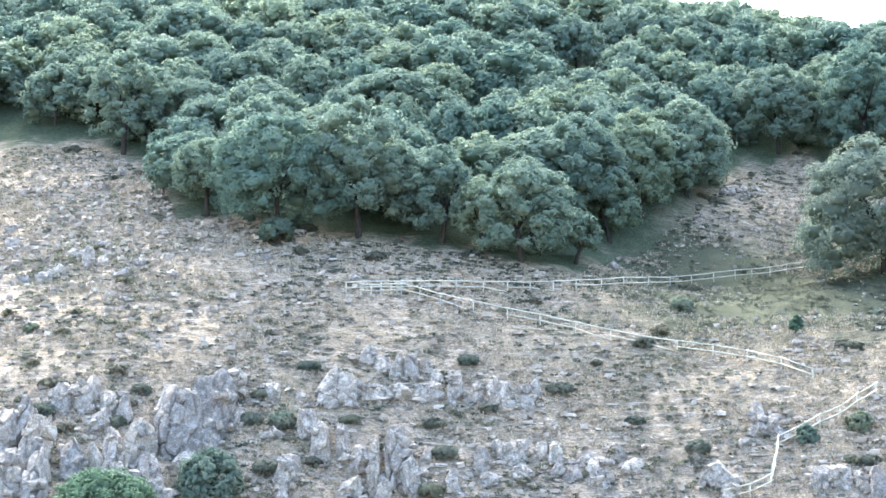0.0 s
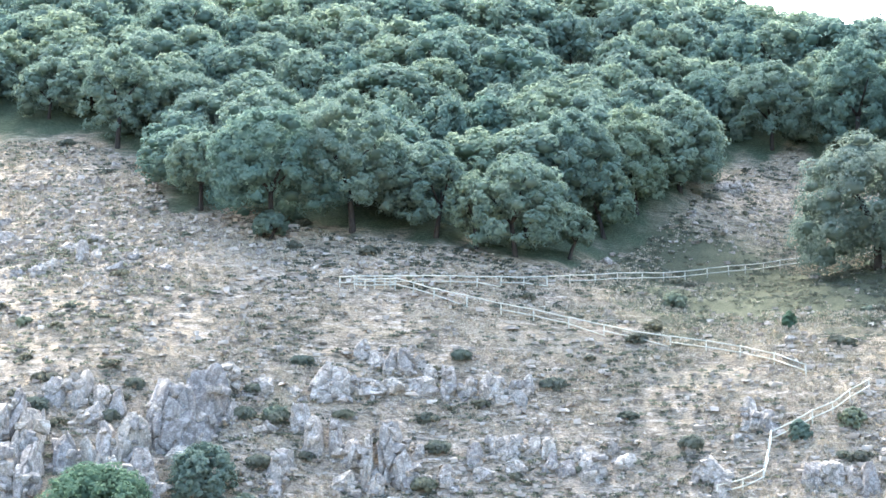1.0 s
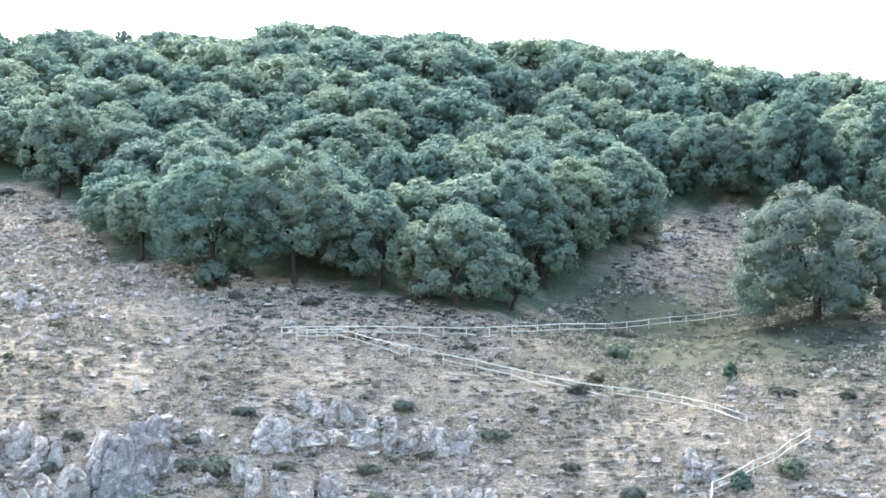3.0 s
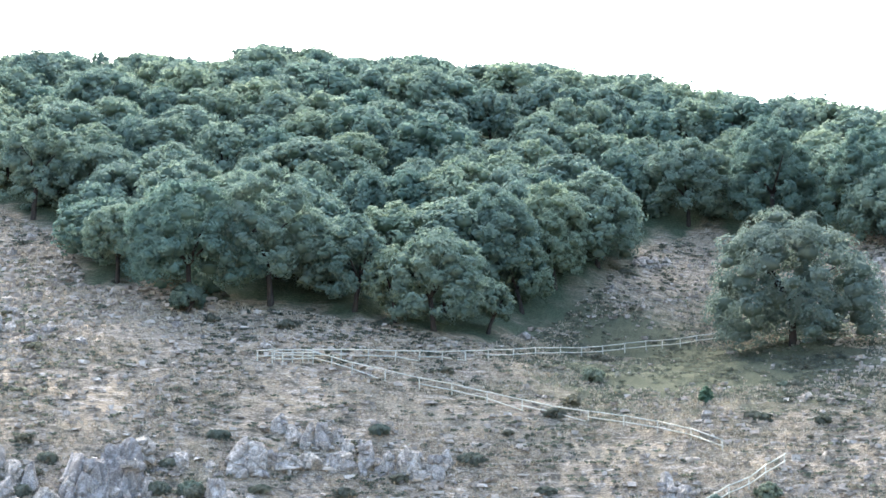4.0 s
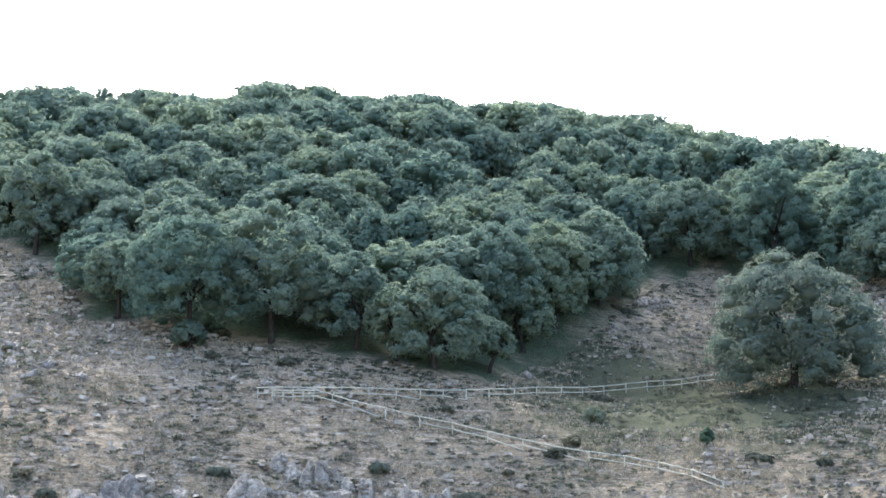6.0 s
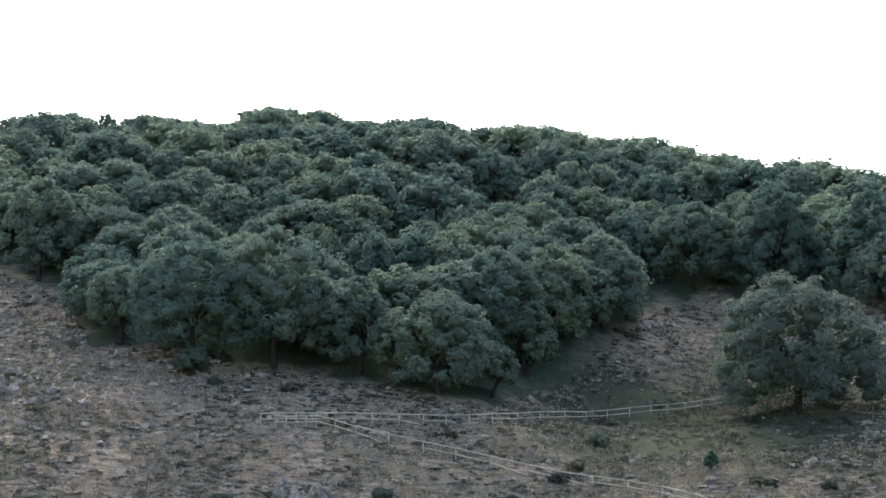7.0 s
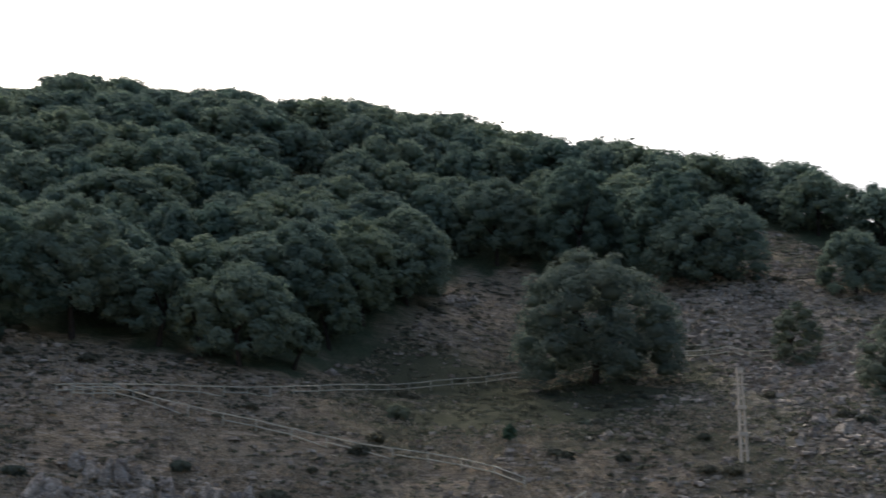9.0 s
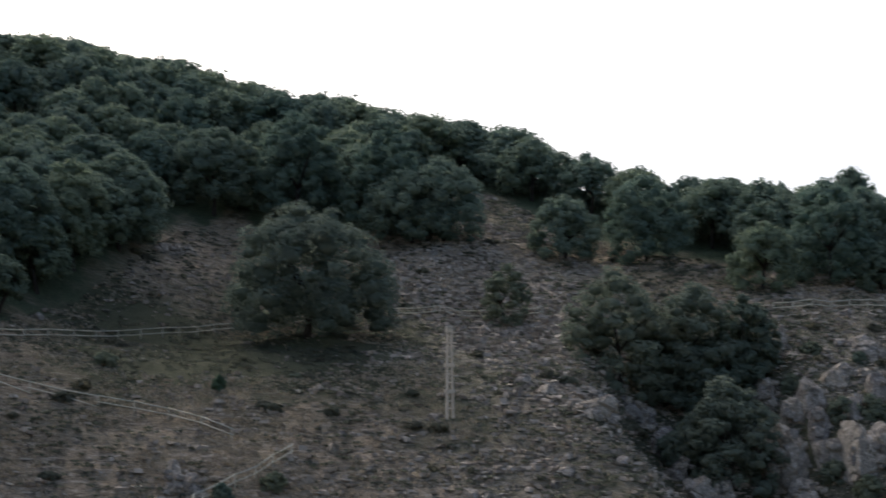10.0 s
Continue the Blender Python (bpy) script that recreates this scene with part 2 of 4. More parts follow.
def lattice(x, y, seed):
    """Smooth value noise in -1..1 on a unit lattice."""
    xi, yi = np.floor(x), np.floor(y)
    fx, fy = x - xi, y - yi
    fx, fy = fx * fx * (3 - 2 * fx), fy * fy * (3 - 2 * fy)

    def corner(a, b):
        v = np.sin(a * 127.1 + b * 311.7 + seed * 74.7) * 43758.5453
        return 2 * (v - np.floor(v)) - 1
    top = corner(xi, yi) * (1 - fx) + corner(xi + 1, yi) * fx
    low = corner(xi, yi + 1) * (1 - fx) + corner(xi + 1, yi + 1) * fx
    return top * (1 - fy) + low * fy


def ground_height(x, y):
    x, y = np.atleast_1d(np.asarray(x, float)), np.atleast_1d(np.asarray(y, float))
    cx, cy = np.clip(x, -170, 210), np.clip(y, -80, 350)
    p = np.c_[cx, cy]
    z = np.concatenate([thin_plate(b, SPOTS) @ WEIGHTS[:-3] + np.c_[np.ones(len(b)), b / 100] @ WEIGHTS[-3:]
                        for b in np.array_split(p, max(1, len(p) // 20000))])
    # ravine that cuts into the east slope
    along = np.clip((y - 118) / 50, 0, 1)
    mid = 74 - 5 * (1 - along) + 2 * np.sin(y * 0.12)
    width = 7.0 + 6 * (1 - along)
    depth = 9.0 * np.clip((178 - y) / 30, 0, 1) * np.clip((y - 95) / 20, 0, 1)
    z = z - depth * np.exp(-((x - mid) / width) ** 4)
    far = np.clip((y - 60) / 40, 0, 1)
    z = z + far * (0.3 * lattice(x / 7, y / 7, 1) + 0.2 * lattice(x / 2.6, y / 2.6, 2) + 0.12 * lattice(x / 1.1, y / 1.1, 3))
    # small terraces worn along the contour
    return z + far * 0.10 * np.sin(z * 4.2 + 2 * lattice(x / 9, y / 9, 5))


def ground_at(x, y):
    return float(ground_height([x], [y])[0])


# ---- ground ----
def forest_edge(x):
    """How far up the slope the wood begins, by x."""
    return np.interp(x, [-150, -80, -52, -42, -36, -17, 0, 4.5, 7, 9, 13, 18, 26, 34, 45, 58, 64, 72, 80, 100, 140],
                     [200, 199, 197, 187, 171, 165, 162, 164, 171, 175, 181.5, 189.5, 206, 214, 206, 203, 230, 224, 204, 184, 170])


def build_ground():
    xs = np.r_[-2500, -900, -400, -220, np.arange(-150, -66, 4), np.arange(-66, 112, 0.55), np.arange(112, 180, 4), 220, 400, 900, 2500]
    ys = np.r_[-2500, -900, -300, -120, np.arange(-70, 112, 3.5), np.arange(112, 216, 0.55), np.arange(216, 352, 2.0), 420, 600, 1000, 2500]
    gx, gy = np.meshgrid(xs, ys)
    x, y = gx.ravel(), gy.ravel()
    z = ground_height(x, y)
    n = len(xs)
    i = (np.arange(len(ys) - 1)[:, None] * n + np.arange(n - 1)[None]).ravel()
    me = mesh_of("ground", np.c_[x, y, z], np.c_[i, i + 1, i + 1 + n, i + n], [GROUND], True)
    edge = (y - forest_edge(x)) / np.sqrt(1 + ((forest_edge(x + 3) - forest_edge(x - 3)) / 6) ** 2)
    grass = 0.85 * np.exp(-((x - 29) / 21) ** 4 - ((y - 167) / 19) ** 4) + 0.4 * np.exp(-((x - 38) / 12) ** 2 - ((y - 172) / 4) ** 2)
    grass = grass - 0.35 * np.clip((-10 - x) / 15, 0, 1) + 0.25 * (x > 60) + 0.42 * np.clip((x - 36) / 8, 0, 1) * np.clip((170 - y) / 12, 0, 1)
    # litter along the foot of the wood, with the trees' shade painted in
    litter_shade = np.clip((edge + 2.6 + 2.0 * lattice(x / 2.5, y / 2.5, 9) + 1.2 * lattice(x / 0.9, y / 0.9, 12)) / 3.6, 0, 1)
    # the same litter and painted shade around the lone oak
    litter_shade = np.clip(litter_shade + 0.8 * np.exp(-((x - 35.5) / 6) ** 4 - ((y - 168) / 4.5) ** 4) * (0.7 + 0.5 * lattice(x / 1.3, y / 1.3, 13)), 0, 1)
    trail_y = np.interp(x, [-60, -49, -40, -32, -25, -16], [154, 153.6, 151.4, 150.6, 150.8, 151])
    trail = 0.6 * np.exp(-((y - trail_y + 0.6) / 0.6) ** 2) * (x < -14) + 0.7 * np.exp(-((y - np.interp(x, [-10, 24], [149, 142])) / 0.8) ** 2) * (x > -10) * (x < 25)
    grass = grass - 0.5 * trail
    scree = np.exp(-((x - 60) / 11) ** 4 - ((y - 180) / 22) ** 4) + 0.8 * np.exp(-((x - 95) / 12) ** 2 - ((y - 155) / 14) ** 2)
    scree = scree + 0.8 * np.exp(-((x + 38) / 14) ** 4 - ((y - 166) / 14) ** 4) + 0.5 * np.exp(-((y - 133) / 6) ** 2) + 0.8 * np.exp(-((x - 54) / 9) ** 2 - ((y - 155) / 14) ** 2)
    grass = grass + 0.6 * np.exp(-((x + 20) / 2.6) ** 2 - ((y - 136) / 6) ** 2)
    for name, val in (("grass", grass), ("litter_shade", litter_shade), ("trail", trail), ("scree", scree)):
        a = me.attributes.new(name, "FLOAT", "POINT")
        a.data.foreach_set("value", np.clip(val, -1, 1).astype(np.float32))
    return tagged(new("ground", me), "dry stony hillside with straw grass and thin soil", "ground", kind="structure")


build_ground()


# ---- trees ----
def leaf_quads(rng, pos, nrm, size):
    """A small folded spray of leaves at each place, facing along its normal."""
    n = len(pos)
    nrm = nrm / np.linalg.norm(nrm, axis=1, keepdims=True)
    t = np.cross(nrm, rng.normal(size=(n, 3)))
    t /= np.linalg.norm(t, axis=1, keepdims=True)
    b = np.cross(nrm, t)
    s = (size * rng.uniform(0.6, 1.35, n))[:, None]
    w = s * rng.uniform(0.5, 0.85, n)[:, None]
    v = np.stack([pos - t * s, pos + b * w + nrm * s * 0.15, pos + t * s, pos - b * w + nrm * s * 0.15], 1).reshape(-1, 3)
    return v, np.arange(4 * n).reshape(n, 4)


def unit(v):
    return v / (np.linalg.norm(v, axis=-1, keepdims=True) + 1e-9)


def crown_mesh(seed, mat, radius=4.5, tall=6.0, lobes=34, leaves=2600, size=0.26, droop=0.25, flat=0.7, core=0.62, tufts_each=24, fine=1):
    """A domed crown of rounded boughs, each one a cushion of leafy tufts; its base at z = 0."""
    rng = np.random.default_rng(seed)
    ctr, rad = [], []
    skew = rng.uniform(-0.12, 0.12, 2) * radius
    fit = min(1.5, max(0.7, math.sqrt(50 / lobes)))
    for k in range(lobes):
        a = 2.399963 * k + rng.uniform(-0.5, 0.5)
        h = (k + 0.5) / lobes
        up = h * (1 + droop) - droop
        ring = math.sqrt(max(0.0, 1 - max(up, 0) ** 2.5)) * (1.0 if up > 0 else 1 + 0.4 * up)
        bay = 1 + 0.08 * math.sin(2 * a + seed) + 0.06 * math.sin(3 * a + 2 * seed)
        r = radius * rng.uniform(0.17, 0.31) * fit
        out = max(0.0, radius * ring * bay * rng.uniform(0.9, 1.04) - r * 0.8)
        z = tall * (0.22 + 0.78 * up) * rng.uniform(0.92, 1.05) - r * 0.6 * max(up, 0)
        ctr.append((out * math.cos(a) + skew[0] * up, out * math.sin(a) + skew[1] * up, z))
        rad.append(r)
    for k in range(lobes // 4):
        a, o = rng.uniform(0, 6.283), radius * 0.55 * math.sqrt(rng.uniform())
        ctr.append((o * math.cos(a), o * math.sin(a), tall * rng.uniform(0.12, 0.7)))
        rad.append(radius * rng.uniform(0.26, 0.36))
    ctr, rad = np.array(ctr), np.array(rad)
    axis = unit(ctr - np.array((0, 0, tall * 0.2)))
    td = unit(rng.normal(size=(len(rad), tufts_each, 3)) * 0.8 + axis[:, None] * 0.7 + (0, 0, 0.22))
    tc = (ctr[:, None] + td * (rad[:, None, None] * rng.uniform(0.66, 0.98, (len(rad), tufts_each, 1))) * (1, 1, flat)).reshape(-1, 3)
    tr = (rad[:, None] * rng.uniform(0.19, 0.36, (len(rad), tufts_each))).ravel()
    ta = td.reshape(-1, 3)
    pick = rng.choice(len(tr), leaves, p=tr ** 2 / (tr ** 2).sum())
    d = unit(rng.normal(size=(leaves, 3)) * 0.75 + ta[pick] * 0.55 + (0, 0, 0.25))
    p = tc[pick] + d * (tr[pick] * rng.uniform(0.72, 1.08, leaves))[:, None] * (1, 1, 0.85)
    nrm = d * 0.8 + ta[pick] * 0.4 + axis[pick // tufts_each] * 0.25 + rng.normal(size=d.shape) * 0.2 + (0, 0, 0.12)
    v, f = leaf_quads(rng, p, nrm, size)
    bv, bf = ball(fine)
    cv, cf = [], []
    for n, (c, r) in enumerate(zip(ctr, rad)):
        wob = core * (1 if n < lobes else 0.8) + 0.1 * np.sin(bv[:, :1] * 6 + c[0]) * np.sin(bv[:, 1:2] * 6 + c[1]) + 0.08 * np.sin(bv[:, 2:3] * 9 + c[2])
        cv.append(bv * r * wob * (1, 1, flat) + c)
        cf.append(bf + len(v) + len(bv) * (len(cv) - 1))
    allv = np.concatenate([v] + cv)
    quads, tris = f, np.concatenate(cf)
    me = bpy.data.meshes.new("crown")
    me.vertices.add(len(allv))
    me.vertices.foreach_set("co", allv.astype(np.float32).ravel())
    flat_idx = np.r_[quads.ravel(), tris.ravel()]
    me.loops.add(len(flat_idx))
    me.loops.foreach_set("vertex_index", flat_idx.astype(np.int32))
    counts = np.r_[np.full(len(quads), 4), np.full(len(tris), 3)]
    me.polygons.add(len(counts))
    me.polygons.foreach_set("loop_start", np.r_[0, np.cumsum(counts)[:-1]].astype(np.int32))
    me.materials.append(mat)
    me.update(calc_edges=True)
    return me


def trunk_mesh(seed, height, spread, thick, limbs=5, lean=0.5):
    """A tapered, slightly crooked trunk that parts into limbs."""
    rng = random.Random(seed)
    dx, dy = rng.uniform(-lean, lean), rng.uniform(-lean, lean)
    fork = Vector((dx, dy, height * 0.42))
    pieces = [tube([(0, 0, -0.5), (0, 0, 0.1), (dx * 0.3, dy * 0.4, height * 0.2), fork], [thick * 1.5, thick * 1.15, thick * 0.9, thick * 0.85], 8)]
    for k in range(limbs):
        a = 6.283 * k / limbs + rng.uniform(-0.5, 0.5)
        out = spread * rng.uniform(0.5, 0.8)
        end = Vector((dx + out * math.cos(a), dy + out * math.sin(a), height * rng.uniform(0.7, 1.0)))
        mid = fork.lerp(end, 0.5) + Vector((rng.uniform(-0.3, 0.3), rng.uniform(-0.3, 0.3), height * 0.08))
        pieces.append(tube([fork, mid, end], [thick * 0.6, thick * 0.38, thick * 0.12], 6))
    v, f = joined(pieces)
    return mesh_of("trunk", v, f, [BARK], True)


def tree(name, label, x, y, high, radius, seed, mat, lobes=34, leaves=2600, size=0.26, bole=1.8, droop=0.25, group="", category="tree", lean=0.5, thick=0.24):
    root = new(name)
    z = ground_at(x, y)
    root.matrix_basis = pose(x, y, z - 0.05, 0, 0, (seed * 67) % 360)
    tagged(root, label, category, group)
    part("trunk", trunk_mesh(seed, high * 0.75, radius, thick, lean=lean), root)
    crown = part("crown", crown_mesh(seed, mat, radius, high - bole, lobes, leaves, size, droop), root)
    crown.location = (0, 0, bole)
    return root


def front_oak(x, y, high, radius, seed, bole=1.8):
    k = radius / 5
    tree("holm_oak", "broad grey-green holm oak at the edge of the wood", x, y, high, radius, seed, OAK, int(40 + 26 * k), int(10500 * k * k + 3500), 0.15,
         bole=bole, droop=0.3, group="oaks at the edge of the wood", thick=0.12 + 0.014 * high)


def east_oak(x, y, high, radius, seed):
    tree("holm_oak", "dark holm oak on the stony slope", x, y, high, radius, seed, OAK, 56, 9000, 0.165, bole=min(1.1, 0.11 * high), droop=0.42,
         group="oaks on the stony slope", thick=0.22)


def ravine_oak(x, y, high, radius, seed):
    tree("ravine_oak", "dense dark green oak growing out of the ravine", x, y, high, radius, seed, BUSH, 62, 10000, 0.165, bole=0.8, droop=0.5,
         group="oaks in the ravine", thick=0.2)


def lone_oak(x, y, high, radius, seed):
    tree("lone_holm_oak", "large pale grey-green holm oak standing alone by the fence", x, y, high, radius, seed, PALE_OAK, 72, 30000, 0.155, bole=0.9, droop=0.34, thick=0.38)


def sapling(x, y, high, radius, seed):
    tree("young_oak", "small upright dark oak among pale stones", x, y, high, radius, seed, BUSH, 34, 5000, 0.15, bole=0.9, droop=0.6, thick=0.12)


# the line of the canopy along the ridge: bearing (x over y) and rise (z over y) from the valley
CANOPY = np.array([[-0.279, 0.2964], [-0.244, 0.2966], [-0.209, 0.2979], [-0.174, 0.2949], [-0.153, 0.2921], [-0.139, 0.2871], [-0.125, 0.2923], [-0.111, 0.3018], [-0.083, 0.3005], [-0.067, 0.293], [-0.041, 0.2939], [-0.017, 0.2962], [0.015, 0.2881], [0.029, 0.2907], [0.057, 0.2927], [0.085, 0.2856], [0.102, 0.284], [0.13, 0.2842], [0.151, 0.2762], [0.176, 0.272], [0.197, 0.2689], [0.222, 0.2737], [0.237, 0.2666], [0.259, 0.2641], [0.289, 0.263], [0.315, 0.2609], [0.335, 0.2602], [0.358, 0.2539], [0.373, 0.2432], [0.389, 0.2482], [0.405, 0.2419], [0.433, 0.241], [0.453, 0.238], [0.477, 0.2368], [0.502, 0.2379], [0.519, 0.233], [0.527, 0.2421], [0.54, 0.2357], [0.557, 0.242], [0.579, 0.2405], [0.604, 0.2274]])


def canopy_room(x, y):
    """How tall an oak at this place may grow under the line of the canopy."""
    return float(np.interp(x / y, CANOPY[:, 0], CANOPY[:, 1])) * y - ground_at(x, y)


MODELS = {"near": [], "far": []}


def wood_oak(x, y, high, radius, seed):
    """One of the oaks of the wood: the first few are models, the others turned and grown copies of them."""
    rng = random.Random(seed)
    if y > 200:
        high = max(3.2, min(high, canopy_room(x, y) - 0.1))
    reach = "near" if y < 205 else "far"
    models = MODELS[reach]
    if len(models) < 7:
        ob = new("holm_oak")
        tagged(ob, "grey-green holm oak in the dense wood", "tree", "oaks of the wood")
        part("trunk", trunk_mesh(seed, 6.0, 4.0, 0.2), ob)
        count, size, lobes = (3500, 0.205, 46) if reach == "near" else (2300, 0.235, 42)
        part("crown", crown_mesh(seed + 500, OAK, 4.2, 6.6, lobes, count, size, 0.3, 0.84), ob).location = (0, 0, 1.4)
        models.append(ob)
    else:
        ob = copy_thing(models[seed % 7], Matrix())
    w, t = radius / 4.2, high / 8.0
    ob.matrix_basis = pose(x, y, ground_at(x, y) - 0.1, 0, 0, rng.uniform(0, 360)) @ Matrix.Diagonal((w, w, t, 1))
    return ob



# front
front_oak(-33.0, 169.2, 8.1, 4.1, 11, 2.6)
front_oak(-24.7, 162.8, 12.5, 6.8, 12, 2.2)
front_oak(-16.8, 163.9, 14.0, 5.7, 113, 2.6)
front_oak(-8.5, 163.8, 9.7, 3.9, 14)
front_oak(-0.7, 161.4, 10.1, 5.3, 15, 1.4)
front_oak(5.3, 178.9, 11.8, 6.0, 16)
front_oak(11.4, 184.5, 10.9, 5.0, 17)
front_oak(18.1, 191.9, 11.5, 5.2, 18)
front_oak(31.9, 213.0, 11.2, 6.2, 19)
front_oak(41.9, 209.3, 14.6, 6.3, 20)
front_oak(51.1, 200.6, 14.1, 5.2, 21)
front_oak(4.7, 166.8, 5.6, 2.5, 22)
front_oak(8.6, 177.3, 7.9, 3.3, 23)
front_oak(12.6, 183.7, 7.6, 3.4, 24)
front_oak(-24.6, 161.4, 3.0, 1.9, 25, 0.9)
front_oak(-4.5, 161.6, 7.5, 3.0, 26, 2.2)
front_oak(-47.6, 192.4, 12.6, 4.3, 27)
front_oak(-39.9, 194.2, 8.3, 5.0, 28)

# mid
wood_oak(-8.7, 186.3, 8.0, 3.6, 29)
wood_oak(-31.4, 190.9, 8.5, 4.9, 30)
wood_oak(-3.1, 193.0, 8.0, 4.2, 31)
wood_oak(2.2, 195.0, 8.1, 4.9, 32)
wood_oak(7.6, 194.4, 8.2, 4.3, 33)
wood_oak(-21.8, 188.2, 8.1, 3.8, 34)
wood_oak(-19.9, 200.5, 8.2, 4.1, 35)
wood_oak(-38.9, 205.3, 8.0, 3.9, 36)
wood_oak(-10.9, 200.2, 8.0, 4.4, 37)
wood_oak(23.0, 220.3, 8.1, 4.8, 38)
wood_oak(12.9, 215.6, 8.1, 4.4, 39)
wood_oak(28.0, 236.4, 8.1, 4.0, 40)
wood_oak(40.9, 226.3, 8.0, 3.9, 41)
wood_oak(-14.7, 188.4, 8.0, 3.5, 42)
wood_oak(-55.1, 223.8, 7.0, 4.3, 43)

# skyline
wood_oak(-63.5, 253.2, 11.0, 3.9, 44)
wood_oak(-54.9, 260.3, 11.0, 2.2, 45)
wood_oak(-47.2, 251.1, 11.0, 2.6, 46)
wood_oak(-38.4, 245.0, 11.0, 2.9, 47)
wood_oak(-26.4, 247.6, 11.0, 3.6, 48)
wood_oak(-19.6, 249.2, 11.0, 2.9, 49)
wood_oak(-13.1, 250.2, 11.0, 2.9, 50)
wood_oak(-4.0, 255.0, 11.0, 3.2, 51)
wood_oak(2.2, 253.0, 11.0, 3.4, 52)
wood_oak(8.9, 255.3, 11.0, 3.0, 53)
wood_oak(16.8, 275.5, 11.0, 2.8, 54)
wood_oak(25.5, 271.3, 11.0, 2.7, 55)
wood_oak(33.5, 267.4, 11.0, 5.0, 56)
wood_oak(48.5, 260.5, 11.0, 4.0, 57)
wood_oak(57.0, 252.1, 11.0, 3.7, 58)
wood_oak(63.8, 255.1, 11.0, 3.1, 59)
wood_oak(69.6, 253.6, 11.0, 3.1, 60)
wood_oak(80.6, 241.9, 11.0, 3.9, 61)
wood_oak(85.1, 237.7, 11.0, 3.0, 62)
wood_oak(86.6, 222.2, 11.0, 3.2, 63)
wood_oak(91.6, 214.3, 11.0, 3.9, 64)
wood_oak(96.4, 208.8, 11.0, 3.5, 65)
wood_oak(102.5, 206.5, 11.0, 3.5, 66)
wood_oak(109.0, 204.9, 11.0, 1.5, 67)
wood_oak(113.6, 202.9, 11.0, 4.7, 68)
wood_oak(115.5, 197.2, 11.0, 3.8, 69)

# east
east_oak(54.1, 197.2, 9.5, 6.2, 70)
east_oak(57.8, 195.9, 10.6, 6.0, 71)
east_oak(72.0, 191.2, 8.1, 4.5, 72)
east_oak(83.0, 191.6, 11.3, 5.3, 73)
east_oak(90.5, 175.2, 7.8, 4.3, 74)
east_oak(101.3, 178.7, 12.3, 5.9, 75)
east_oak(106.0, 175.0, 5.9, 3.3, 76)

# the tree that stands alone, and the sapling
lone_oak(35.2, 167.0, 13.6, 8.9, 77)
sapling(57.9, 172.1, 6.5, 2.5, 78)

# ravine
ravine_oak(65.1, 156.6, 12.0, 5.8, 79)
ravine_oak(73.5, 158.1, 12.7, 5.6, 80)
ravine_oak(78.1, 156.2, 11.6, 3.4, 81)
ravine_oak(71.4, 144.9, 10.5, 4.7, 82)
ravine_oak(71.1, 151.7, 3.6, 2.5, 83)
ravine_oak(70.3, 160.0, 8.2, 5.0, 84)
ravine_oak(75.2, 156.8, 7.5, 4.4, 85)
ravine_oak(80.1, 156.5, 8.2, 2.5, 86)
ravine_oak(75.7, 150.6, 5.5, 3.1, 87)
ravine_oak(68.1, 149.1, 3.8, 2.2, 88)


def fill_wood():
    """The rest of the wood, thick and irregular, between the trees planted above."""
    rng = random.Random(7)
    taken = [(o.matrix_basis.translation.x, o.matrix_basis.translation.y, 3.2) for o in scene.objects if o.get("category") == "tree"]
    rows = 0
    y = 164.0
    while y < 270:
        x = -95.0 - (rows % 2) * 3
        while x < 140:
            px, py = x + rng.uniform(-2.2, 2.2), y + rng.uniform(-2.0, 2.0)
            x += 7.4
            if py < forest_edge(px) + 3.0 or px < -py * 0.34 - 6 or px > py * 0.62 + 6:
                continue
            if px > 85 and py > 214:
                continue
            if any((px - a) ** 2 + (py - b) ** 2 < (c + 1.0) ** 2 for a, b, c in taken):
                continue
            r = rng.uniform(3.8, 6.0)
            high = r * 0.95 + rng.uniform(2.4, 4.4) + (1.0 if py > 226 and 8 < px < 66 else 0)
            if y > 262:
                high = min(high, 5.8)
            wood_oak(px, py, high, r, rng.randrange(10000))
            taken.append((px, py, 3.0))
        y += 6.4
        rows += 1


fill_wood()


# ---- fences of peeled poles ----
def pole_mesh(name, a, b, r, sides=8):
    a, b = Vector(a), Vector(b)
    mid = a.lerp(b, 0.5) + Vector((0, 0, -0.02))
    v, f = tube([a, mid, b], [r, r * 1.06, r * 0.94], sides)
    return mesh_of(name, v, f, [WOOD], True)


